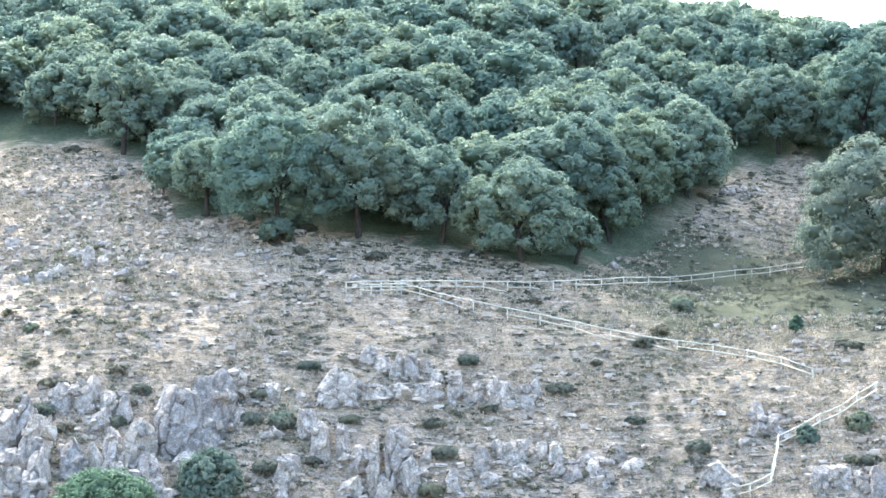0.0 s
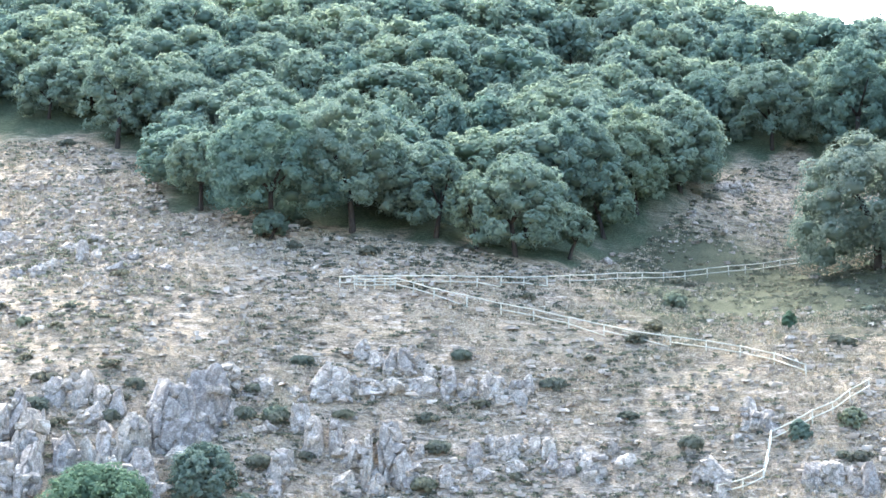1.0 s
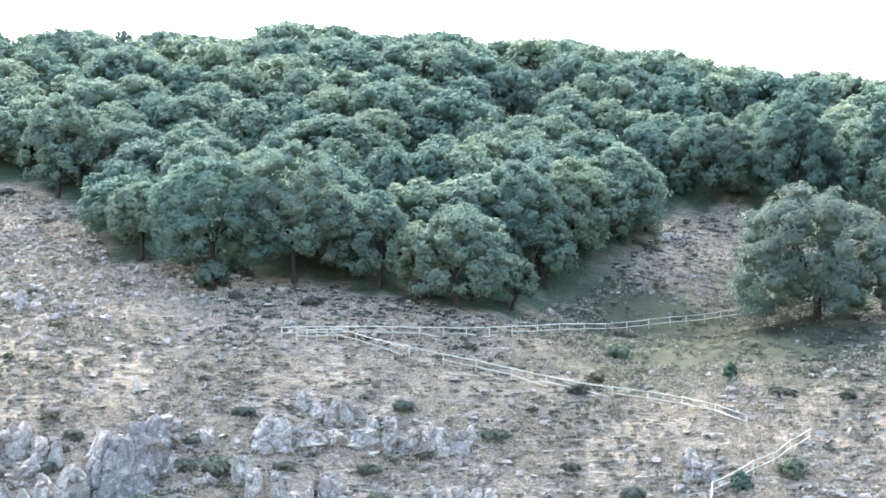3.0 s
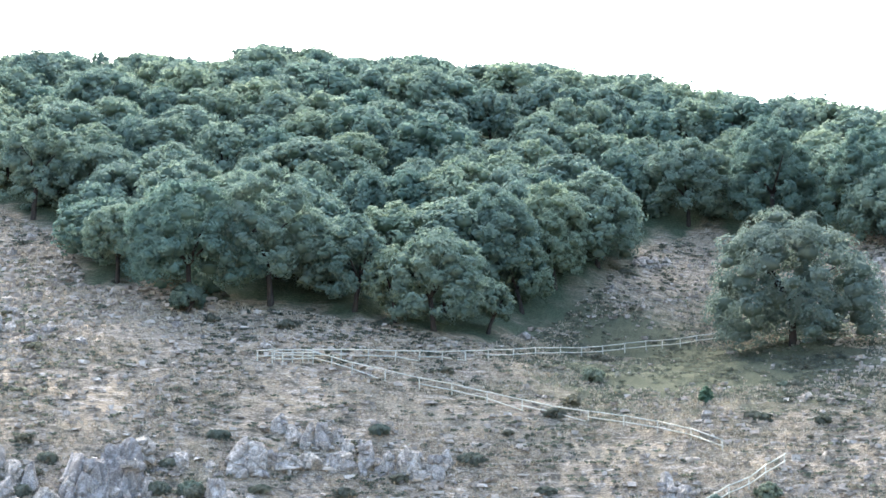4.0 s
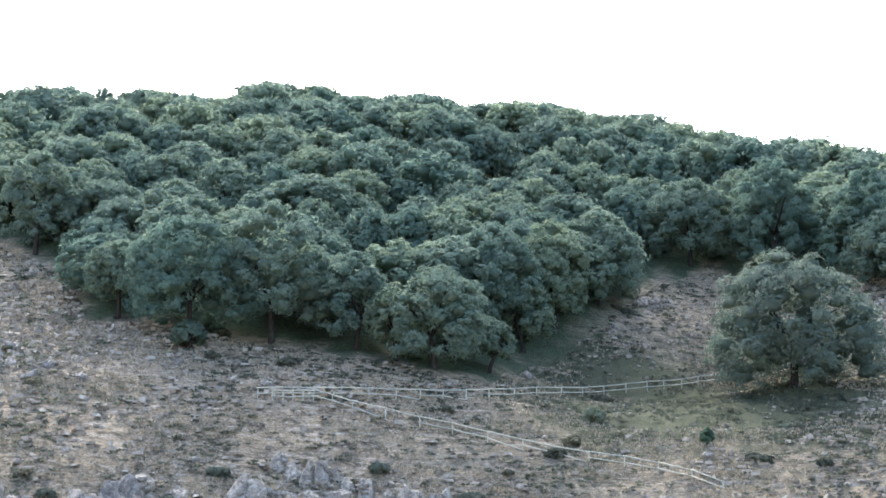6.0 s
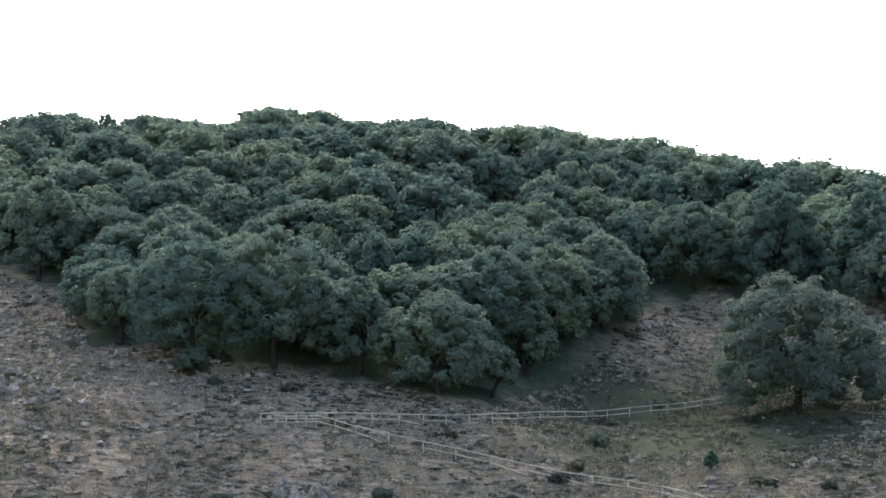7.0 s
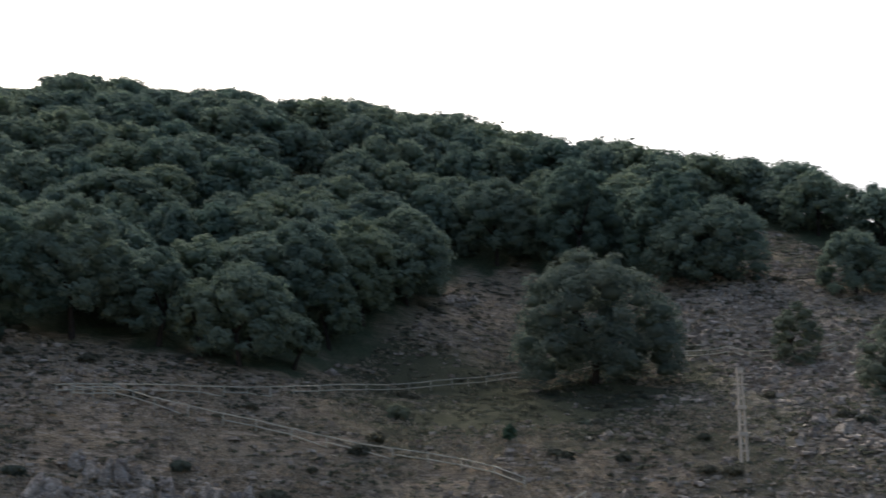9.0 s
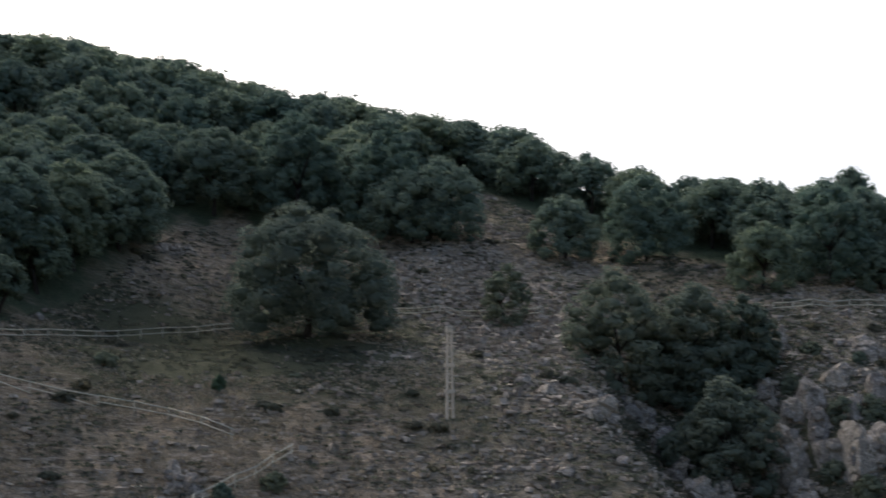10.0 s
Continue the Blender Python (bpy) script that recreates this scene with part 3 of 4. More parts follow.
def fence(label, points, step, high=1.05, rails=(0.42, 0.95), skip=(), fallen=()):
    """A post-and-rail fence along a line of places on the ground; step None sets a post at each place."""
    rng = random.Random(len(points))
    line = [Vector((x, y)) for x, y in points]
    lengths = [(b - a).length for a, b in zip(line, line[1:])]
    count = max(2, round(sum(lengths) / step) + 1) if step else 0
    spots = [] if step else line
    for k in range(count):
        d = sum(lengths) * k / (count - 1)
        for a, b, l in zip(line, line[1:], lengths):
            if d <= l + 1e-6:
                spots.append(a.lerp(b, d / l))
                break
            d -= l
    root = new("fence")
    base = Vector((spots[0].x, spots[0].y, ground_at(*spots[0])))
    root.matrix_basis = Matrix.Translation(base)
    tagged(root, label, "fence", "post-and-rail fences")
    feet = []
    for s in spots:
        g = Vector((s.x, s.y, ground_at(s.x, s.y))) - base
        lean = Vector((rng.uniform(-0.05, 0.05), rng.uniform(-0.05, 0.05), high * rng.uniform(0.96, 1.06)))
        part("post", pole_mesh("post", g - Vector((0, 0, 0.6)), g + lean, 0.055), root)
        feet.append((g, lean))
    for k, ((g, u), (h, w)) in enumerate(zip(feet, feet[1:])):
        for n, r in enumerate(rails):
            if (k, n) in skip:
                continue
            over = (h + w * r - g - u * r).normalized() * 0.12
            side = Vector((0, -0.09, 0))
            drop = Vector((0, 0, -rng.uniform(0, 0.05) - (0.42 * high if (k, n) in fallen else 0)))
            part("rail", pole_mesh("rail", g + u * r - over + side, h + w * r + over + side + drop, 0.053), root)
    return root


UPPER = [(-16.6, 151.1), (-15.1, 151.4), (-13.4, 151.7), (-11.6, 152.1), (-9.1, 152.5), (-6.6, 153.0), (-4.2, 154.1), (-2.0, 154.7), (0.1, 155.4), (2.3, 156.0), (4.4, 156.8), (6.9, 160.0), (9.2, 162.8), (11.8, 165.8), (14.3, 170.3), (16.8, 173.7), (19.2, 174.7), (21.6, 176.0), (23.4, 176.8), (25.5, 178.1), (27.5, 179.8), (30.2, 182.8), (32.5, 182.7), (34.6, 181.7)]
LOWER = [(-12.0, 151.8), (-9.9, 151.3), (-8.0, 150.8), (-5.0, 150.1), (-1.9, 150.5), (1.0, 150.3), (4.1, 149.2), (7.2, 148.9), (10.1, 148.3), (13.0, 147.9), (16.0, 147.5), (18.8, 146.2), (21.5, 144.8), (23.9, 143.0)]
BEHIND = [(34.6, 181.7), (36.4, 180.9), (41.5, 178.9), (46.8, 176.6), (52.8, 174.8), (62.7, 173.5)]
NEAR = [(28.5, 140.1), (27.0, 139.4), (25.4, 138.4), (23.6, 137.6), (21.9, 137.2), (19.9, 136.4), (19.3, 134.4), (19.0, 133.0), (17.6, 132.1), (15.1, 132.1)]
EAST_LINE = [(86.8, 165.5), (93.9, 165.7), (101.1, 166.2)]
fence("peeled-pole fence along the upper path on the hillside", UPPER, None, 0.98, skip=((9, 0),), fallen=((8, 0), (6, 0)))
fence("peeled-pole fence behind the lone oak", BEHIND, 2.3, 0.98)
fence("peeled-pole fence that runs down beside the path", LOWER, None, 1.02, skip=((3, 0),), fallen=((2, 0), (8, 0), (6, 0)))
fence("short run of close-set pole fence where the paths part", [(-15.2, 151.0), (-13.4, 151.3), (-11.6, 151.6)], 0.85)
fence("peeled-pole fence beside the log steps", NEAR, 1.9)
fence("peeled-pole fence on the slope past the ravine", EAST_LINE, 2.3)


# ---- the old line pole ----
def box(x0, x1, y0, y1, z0, z1, bev=0.02, mat=None, name="part"):
    bm = bmesh.new()
    bmesh.ops.create_cube(bm, size=1.0, matrix=Matrix.Translation(((x0 + x1) / 2, (y0 + y1) / 2, (z0 + z1) / 2)) @ Matrix.Diagonal((x1 - x0, y1 - y0, z1 - z0, 1)))
    bmesh.ops.bevel(bm, geom=bm.edges[:], offset=bev, segments=2, affect="EDGES")
    me = bpy.data.meshes.new(name)
    bm.to_mesh(me)
    bm.free()
    me.materials.append(mat)
    return me


def line_pole(x, y, high):
    root = new("concrete_pole")
    root.matrix_basis = pose(x, y, ground_at(x, y) - 0.1, 0, -1.6, 14)
    tagged(root, "pale twin-legged concrete line pole without wires", "utility pole")
    for side in (-1, 1):
        v, f = tube([(side * 0.32, 0, -0.4), (side * 0.25, 0, high * 0.5), (side * 0.2, 0, high)], [0.15, 0.135, 0.12], 4)
        part("leg", mesh_of("leg", v, f, [CONCRETE]), root)
    for h, w in ((0.30, 0.47), (0.585, 0.5), (0.965, 0.36)):
        part("brace", box(-w, w, -0.16, 0.16, high * h - 0.17, high * h + 0.17, 0.03, CONCRETE, "brace"), root)
    for h in (0.12, 0.2, 0.4, 0.49, 0.68, 0.9):
        part("rung", box(-0.22, 0.22, -0.08, 0.08, high * h - 0.06, high * h + 0.06, 0.02, CONCRETE, "rung"), root)
    part("crossarm", box(-0.72, 0.72, -0.07, 0.07, high * 0.83 - 0.07, high * 0.83 + 0.07, 0.02, CONCRETE, "crossarm"), root)
    part("cap", box(-0.34, 0.34, -0.18, 0.18, high * 0.985, high * 1.01, 0.03, CONCRETE, "cap"), root)


line_pole(43.15, 142.8, 8.2)


# ---- limestone ----
def rock_mesh(seed, sx, sy, sz, sub=3, cells=16, rough=0.12):
    """A weathered limestone block about sx by sy by sz, jointed into upright pieces, its middle at the origin."""
    rng = np.random.default_rng(seed)
    v, f = ball(sub)
    e = rng.uniform(5.0, 12.0)
    p = v / ((np.abs(v) ** e).sum(1) ** (1 / e))[:, None]
    n = rng.normal(size=(16, 3)) * (1, 1, 0.9)
    n /= np.linalg.norm(n, axis=1, keepdims=True)
    for m, d in zip(n, rng.uniform(0.68, 1.12, 16)):
        p = p - np.maximum(p @ m - d, 0)[:, None] * m * 0.9
    p[:, :2] *= (1 - rng.uniform(0.15, 0.45) * np.clip(p[:, 2:3] * 0.7 + 0.3, 0, 1))
    seeds = rng.uniform(-1.05, 1.05, (cells, 3))
    warp = p + 0.07 * np.stack([lattice(p[:, 2] * 4 + seed, p[:, 0] * 4, 6), lattice(p[:, 0] * 4, p[:, 1] * 4 + seed, 7), lattice(p[:, 1] * 4, p[:, 2] * 4, 8)], 1)
    gap = np.sqrt((((warp[:, None] - seeds[None]) * (1.1, 1, 0.85)) ** 2).sum(-1))
    order = np.argsort(gap, axis=1)[:, :2]
    near = np.take_along_axis(gap, order, 1)
    out = rng.uniform(-1, 1, cells)[order[:, 0]] * rough
    out = out - 1.3 * rough * np.exp(-((near[:, 1] - near[:, 0]) / 0.045) ** 2)
    pits = lattice(p[:, 0] * 5 + p[:, 1] * 4 + seed, p[:, 2] * 5 - p[:, 1] * 3, 3) + 0.6 * lattice(p[:, 0] * 11 + p[:, 1] * 8, p[:, 2] * 10 + p[:, 1] * 5, 4)
    p = p * (1 + out + 0.22 * rough * pits)[:, None] * (1, 1, 1)
    lo, hi = p.min(0), p.max(0)
    p = (p - (lo + hi) / 2) / (hi - lo) * (sx, sy, sz)
    return mesh_of("block", p, f, [ROCK], False)


def hull_mesh(seed):
    """An angular broken block within a unit cube."""
    rng = random.Random(seed)
    bm = bmesh.new()
    for k in range(15):
        q = [rng.uniform(-0.5, 0.5) for _ in range(3)]
        far = max(abs(c) for c in q)
        bm.verts.new([c * (0.5 / far) ** 0.8 for c in q])
    done = bmesh.ops.convex_hull(bm, input=bm.verts[:])
    bmesh.ops.delete(bm, geom=[g for g in done["geom_interior"] if isinstance(g, bmesh.types.BMVert)], context="VERTS")
    me = bpy.data.meshes.new("block")
    bm.to_mesh(me)
    bm.free()
    me.materials.append(ROCK)
    return me


HULLS = [hull_mesh(k) for k in range(26)]
OUTCROPS = 0


def outcrop(name, label, blocks):
    """Bedrock that breaks out of the slope, given by place, width and height of its parts: jointed slabs with a little rubble at their foot."""
    global OUTCROPS
    OUTCROPS += 1
    rng = random.Random(OUTCROPS)
    x0, y0 = blocks[0][:2]
    base = Vector((x0, y0, ground_at(x0, y0)))
    root = new(name)
    root.matrix_basis = Matrix.Translation(base)
    tagged(root, label, "rock", "limestone outcrops")
    for k, (x, y, w, h) in enumerate(blocks):
        deep = max(w * rng.uniform(1.0, 1.4), h * 1.1)
        tall = h * 1.5
        g = ground_at(x, y)
        size = w * h
        turn = rng.uniform(-14, 14)
        slab = part("slab", rock_mesh(OUTCROPS * 100 + k, w * 1.12, deep, tall, 5 if size > 6 else 4, max(8, min(26, int(7 + 2 * size))), 0.075), root)
        slab.matrix_basis = Matrix.Translation(Vector((x, y + deep * 0.38, g + h * 1.0 - tall / 2)) - base) @ pose(
            0, 0, 0, rng.uniform(-16, -6), rng.uniform(-6, 6), turn)
        for n in range(int(4 + min(12, size))):
            q = rng.uniform(0.16, 0.4) * min(2.6, max(math.sqrt(size), 0.9))
            u, up = rng.uniform(-0.52, 0.52), rng.uniform(0, 0.86) ** 1.2
            bx, by = x + u * w, y + deep * (-0.06 + 0.2 * up + 0.5 * u * u) - 0.06
            bit = part("block", HULLS[rng.randrange(26)], root)
            bit.matrix_basis = Matrix.Translation(Vector((bx, by, g + h * up * (1 - 0.8 * u * u))) - base) @ pose(
                0, 0, 0, rng.uniform(-12, 12), rng.uniform(-12, 12), turn + rng.uniform(-20, 20)) @ Matrix.Diagonal((q * rng.uniform(0.8, 1.5), q * 0.9, q * rng.uniform(0.7, 1.3), 1))
        for n in range(2):
            q = rng.uniform(0.25, 0.5)
            bx, by = x + rng.uniform(-0.9, 0.9) * w, y - rng.uniform(0.0, 0.7)
            bit = part("block", HULLS[rng.randrange(26)], root)
            bit.matrix_basis = Matrix.Translation(Vector((bx, by, ground_at(bx, by) + q * 0.12)) - base) @ pose(
                0, 0, 0, rng.uniform(-15, 15), rng.uniform(-15, 15), rng.uniform(0, 360)) @ Matrix.Diagonal((q * 1.5, q, q * rng.uniform(0.5, 0.9), 1))
    return root


outcrop("rock_crag", "tall grey limestone crag split into slabs", [(-41.0, 128.8, 2.2, 4.8), (-40.2, 130.4, 2.3, 4.5), (-38.1, 127.7, 2.0, 5.5), (-39.0, 124.8, 2.5, 4.6), (-37.1, 124.6, 1.7, 4.6), (-39.7, 123.8, 2.1, 3.7)])
outcrop("rock_crag", "long fissured crag of pale grey limestone", [(-34.4, 134.9, 1.6, 1.9), (-32.7, 134.0, 1.5, 2.3), (-30.6, 129.4, 2.5, 3.8), (-28.7, 125.9, 3.0, 4.2), (-35.3, 128.2, 1.9, 3.1), (-33.7, 129.1, 1.7, 2.2), (-34.4, 132.7, 2.4, 1.8), (-32.4, 129.7, 1.2, 2.8), (-36.0, 134.7, 1.9, 3.0), (-38.0, 135.0, 1.8, 2.1), (-27.9, 125.7, 2.1, 2.5), (-31.3, 125.7, 2.3, 3.2)])
outcrop("rock_crag", "huge rounded grey limestone boulder with a smooth face", [(-27.9, 132.2, 4.1, 5.7), (-25.7, 133.3, 3.9, 6.0), (-24.5, 138.0, 1.9, 2.8), (-23.6, 134.7, 1.1, 1.8), (-26.9, 130.5, 2.2, 1.1), (-25.3, 132.0, 1.6, 1.8)])
outcrop("rock_crag", "low limestone blocks beside the dry gully", [(-21.6, 138.5, 1.9, 1.4), (-22.7, 138.2, 1.2, 1.1), (-18.9, 130.6, 1.8, 2.5), (-19.1, 129.0, 1.1, 1.4), (-18.9, 139.1, 1.2, 0.7)])
outcrop("rock_ledge", "stepped ledge of weathered limestone blocks", [(-15.9, 138.7, 3.4, 3.0), (-13.1, 139.9, 3.1, 1.4), (-11.0, 140.4, 2.6, 1.4), (-8.4, 141.1, 2.9, 1.5), (-13.0, 139.6, 2.9, 0.5), (-13.7, 143.4, 1.4, 1.7), (-12.4, 142.5, 1.4, 1.6), (-11.2, 142.4, 1.2, 1.8), (-10.0, 142.3, 1.5, 2.2), (-8.8, 142.9, 1.3, 1.3), (-7.9, 142.4, 1.3, 1.3)])
outcrop("rock_ledge", "row of upright pale limestone slabs", [(-6.8, 142.5, 0.6, 1.4), (-6.2, 140.8, 1.3, 2.9), (-5.2, 141.0, 1.0, 1.3), (-4.4, 141.1, 1.2, 1.8), (-2.6, 140.8, 2.5, 2.5), (-0.5, 141.4, 2.0, 1.9), (0.5, 142.4, 1.2, 1.4)])
outcrop("rock_crag", "upright pillars of pale limestone on the slope", [(-17.9, 135.3, 1.5, 2.4), (-16.6, 133.7, 1.6, 3.3), (-15.0, 134.1, 1.2, 3.1), (-13.7, 133.6, 1.6, 2.3), (-12.3, 132.3, 1.2, 4.0), (-10.3, 133.3, 2.2, 4.5), (-9.3, 132.3, 2.0, 3.0), (-8.4, 134.8, 1.0, 1.3), (-13.9, 131.3, 1.8, 1.8), (-11.6, 131.3, 1.5, 1.8)])
outcrop("rock_ledge", "broken row of pale limestone blocks in dry grass", [(-3.9, 135.1, 1.4, 1.7), (-2.4, 136.5, 1.2, 1.6), (-1.0, 136.2, 2.4, 1.9), (0.9, 136.6, 1.1, 1.4), (2.0, 136.3, 1.2, 1.8), (2.3, 134.9, 1.2, 1.8), (-5.9, 132.7, 1.4, 1.7), (-0.4, 134.7, 2.0, 1.1), (4.4, 136.1, 1.4, 1.0), (5.4, 134.2, 2.1, 2.2), (7.3, 136.7, 1.1, 1.0), (3.5, 134.7, 1.4, 1.3), (8.2, 135.5, 1.8, 1.0), (-3.0, 133.7, 1.8, 1.1)])
outcrop("rock_ledge", "low limestone blocks beside the log steps", [(14.7, 133.4, 2.6, 2.2), (15.5, 132.0, 1.6, 1.7), (18.6, 137.7, 1.3, 2.8), (20.1, 137.6, 1.9, 1.7), (22.5, 131.6, 1.7, 1.8), (23.9, 131.6, 1.7, 1.9), (25.6, 131.0, 1.2, 1.8), (26.5, 130.2, 1.5, 2.4), (13.6, 136.6, 1.1, 1.0)])
outcrop("rock_ledge", "small pale outcrop below the wood", [(24.1, 196.4, 1.8, 1.5), (25.5, 197.4, 1.4, 1.4), (27.2, 199.9, 1.5, 1.0), (23.0, 196.2, 1.2, 0.9)])
outcrop("rock_ledge", "scattered bluish limestone outcrops on the bare slope", [(-41.9, 156.5, 1.0, 2.3), (-40.7, 157.3, 1.2, 1.1), (-44.5, 155.5, 2.2, 1.2), (-45.6, 154.7, 1.6, 1.0), (-37.9, 153.8, 1.6, 0.9), (-44.1, 159.6, 1.5, 0.9), (-36.7, 156.4, 1.9, 0.8), (-41.7, 161.0, 1.7, 0.9), (-51.7, 164.1, 1.6, 1.2), (-33.2, 153.1, 1.6, 0.7), (-47.8, 155.6, 1.4, 0.9)])
outcrop("rock_ledge", "limestone rim along the edge of the ravine", [(55.9, 139.4, 3.7, 2.1), (64.4, 153.1, 2.5, 1.8), (66.2, 153.1, 2.5, 2.4), (67.2, 150.6, 2.5, 2.9), (67.3, 147.0, 1.9, 2.7), (67.7, 142.2, 3.5, 2.4), (58.1, 145.0, 2.1, 1.2), (69.5, 141.8, 2.1, 2.7)])
outcrop("rock_cliff", "broken limestone cliff on the side of the ravine", [(81.1, 146.2, 2.1, 3.7), (79.3, 151.8, 2.7, 3.8), (76.9, 142.3, 4.0, 6.0), (79.7, 139.6, 2.4, 2.8), (81.2, 136.8, 3.3, 5.1), (92.2, 154.4, 3.3, 1.8), (84.9, 148.4, 2.5, 1.9), (83.5, 157.2, 1.3, 2.7), (89.5, 149.8, 2.6, 1.7), (80.3, 143.2, 2.2, 3.0), (79.6, 147.0, 2.0, 2.9), (77.6, 148.3, 2.3, 3.7), (83.6, 142.6, 2.2, 2.5), (76.7, 139.0, 3.2, 2.7), (88.1, 145.2, 2.6, 3.4), (82.9, 135.7, 2.1, 4.8)])
outcrop("rock_ledge", "pale weathered stones on the eastern slope", [(56.2, 166.5, 1.2, 1.1), (54.7, 168.8, 1.4, 0.8), (41.9, 143.2, 1.3, 0.6), (57.2, 160.6, 1.5, 1.0), (55.8, 153.2, 1.3, 1.0), (51.9, 147.8, 1.6, 0.9), (61.4, 149.7, 1.6, 1.0), (52.5, 169.6, 1.2, 0.6), (35.5, 166.9, 1.2, 0.6), (53.2, 144.5, 1.6, 1.0), (91.9, 155.4, 2.4, 1.8), (87.3, 150.9, 2.3, 1.4)])


def density(x, y):
    """How stony the slope is."""
    d = 0.28 + 0.35 * lattice(x / 6, y / 5, 21) + 0.25 * lattice(x / 2.2, y / 2.2, 22)
    d = d + 0.55 * np.exp(-((x + 38) / 14) ** 2 - ((y - 168) / 16) ** 2)
    d = d + 0.85 * np.exp(-((x - 59) / 12) ** 2 - ((y - 172) / 26) ** 2)
    d = d + 0.4 * np.exp(-((x - 95) / 14) ** 2 - ((y - 155) / 14) ** 2)
    d = d + 0.3 * np.exp(-((y - 134) / 5) ** 2) - 0.5 * np.exp(-((x - 28) / 17) ** 4 - ((y - 166) / 16) ** 4)
    return np.clip(d, 0.02, 1)


def scatter(seed, count, weight, keep_edge=-1.0):
    """Places on the open slope, more of them where weight says so."""
    rng = np.random.default_rng(seed)
    x, y = rng.uniform(-62, 112, count * 9), rng.uniform(121, 226, count * 9)
    ok = (y < forest_edge(x) + keep_edge) & (x > -0.36 * y) & (x < 0.66 * y)
    ok &= rng.uniform(size=len(x)) < weight(x, y)
    return x[ok][:count], y[ok][:count], rng


def stones():
    x, y, rng = scatter(3, 27000, density, -2.2)
    n = len(x)
    z = ground_height(x, y)
    v = np.array([(a, b, c) for a in (-1, 1) for b in (-1, 1) for c in (-1, 1)], float)
    f = np.array([(0, 1, 3, 2), (4, 6, 7, 5), (0, 4, 5, 1), (2, 3, 7, 6), (0, 2, 6, 4), (1, 5, 7, 3)])
    size = 0.06 + 0.26 * rng.uniform(size=n) ** 2.8 + 0.06 * density(x, y) + 0.13 * rng.uniform(size=n) * np.exp(-((x - 58) / 13) ** 2 - ((y - 170) / 26) ** 2)
    sh = rng.uniform(0.6, 1.4, (n, 1, 3)) * (1.5, 0.95, 0.62)
    a = rng.uniform(0, 6.283, n)
    p = v[None] * rng.uniform(0.35, 1.1, (n, len(v), 3)) * sh * size[:, None, None]
    px = p[..., 0] * np.cos(a)[:, None] - p[..., 1] * np.sin(a)[:, None] + x[:, None]
    py = p[..., 0] * np.sin(a)[:, None] + p[..., 1] * np.cos(a)[:, None] + y[:, None]
    pz = p[..., 2] + (z + size * 0.25)[:, None]
    faces = (f[None] + (np.arange(n) * len(v))[:, None, None]).reshape(-1, 4)
    me = mesh_of("stones", np.stack([px, py, pz], -1).reshape(-1, 3), faces, [STONE])
    tagged(new("stones", me), "loose pale limestone rubble strewn over the slope", "stones", kind="stuff")


def boulders():
    x, y, rng = scatter(5, 230, lambda a, b: density(a, b) ** 1.5, -2)
    models = []
    for k in range(len(x)):
        s = 0.4 + 0.85 * rng.uniform() ** 2
        m = pose(x[k], y[k], ground_at(x[k], y[k]) + s * 0.2, rng.uniform(-15, 15), rng.uniform(-15, 15), rng.uniform(0, 360)) @ Matrix.Diagonal((s * 1.2, s, s * 0.85, 1))
        if len(models) < 9:
            ob = new("boulder", hull_mesh(900 + k))
            tagged(ob, "pale grey limestone boulder in dry grass", "boulder", "boulders on the slope")
            models.append(ob)
        else:
            ob = copy_thing(models[k % 9], Matrix())
        ob.matrix_basis = m


def tufts(seed, name, label, count, weight, mat, wide, tall, blades, flatness):
    """Low plants or dry grass: many thin blades fanning out of one root."""
    x, y, rng = scatter(seed, count, weight, -2.2)
    n = len(x)
    z = ground_height(x, y)
    size = rng.uniform(0.5, 1.3, n)
    a = rng.uniform(0, 6.283, (n, blades))
    out = rng.uniform(0.25, 1.0, (n, blades)) * wide * size[:, None]
    up = tall * size[:, None] * rng.uniform(0.55, 1.1, (n, blades)) * (1 - flatness * out / (wide * 1.3))
    root = np.stack([x[:, None] + out * 0.45 * np.cos(a), y[:, None] + out * 0.45 * np.sin(a), np.broadcast_to((z - 0.04)[:, None], a.shape)], -1)
    tip = np.stack([x[:, None] + out * np.cos(a), y[:, None] + out * np.sin(a), z[:, None] + up], -1)
    w = wide * 0.2 * size[:, None, None] * np.stack([-np.sin(a + 0.6), np.cos(a + 0.6), np.zeros_like(a)], -1)
    mid = (root + tip) / 2 + (0, 0, 0.06)
    v = np.stack([root, mid - w, tip, mid + w], 2).reshape(-1, 3)
    me = mesh_of(name, v, np.arange(len(v)).reshape(-1, 4), [mat])
    tagged(new(name, me), label, "grass" if "grass" in name else "scrub", kind="stuff")


def grass_material():
    m, nt, b = material("dry_grass", 0.9, 0.1)
    c = ramp(nt, random_of(nt, True), [(0.0, (0.26, 0.225, 0.168)), (0.5, (0.36, 0.315, 0.24)), (1.0, (0.47, 0.415, 0.325))])
    nt.links.new(c, b.inputs["Base Color"])
    return m


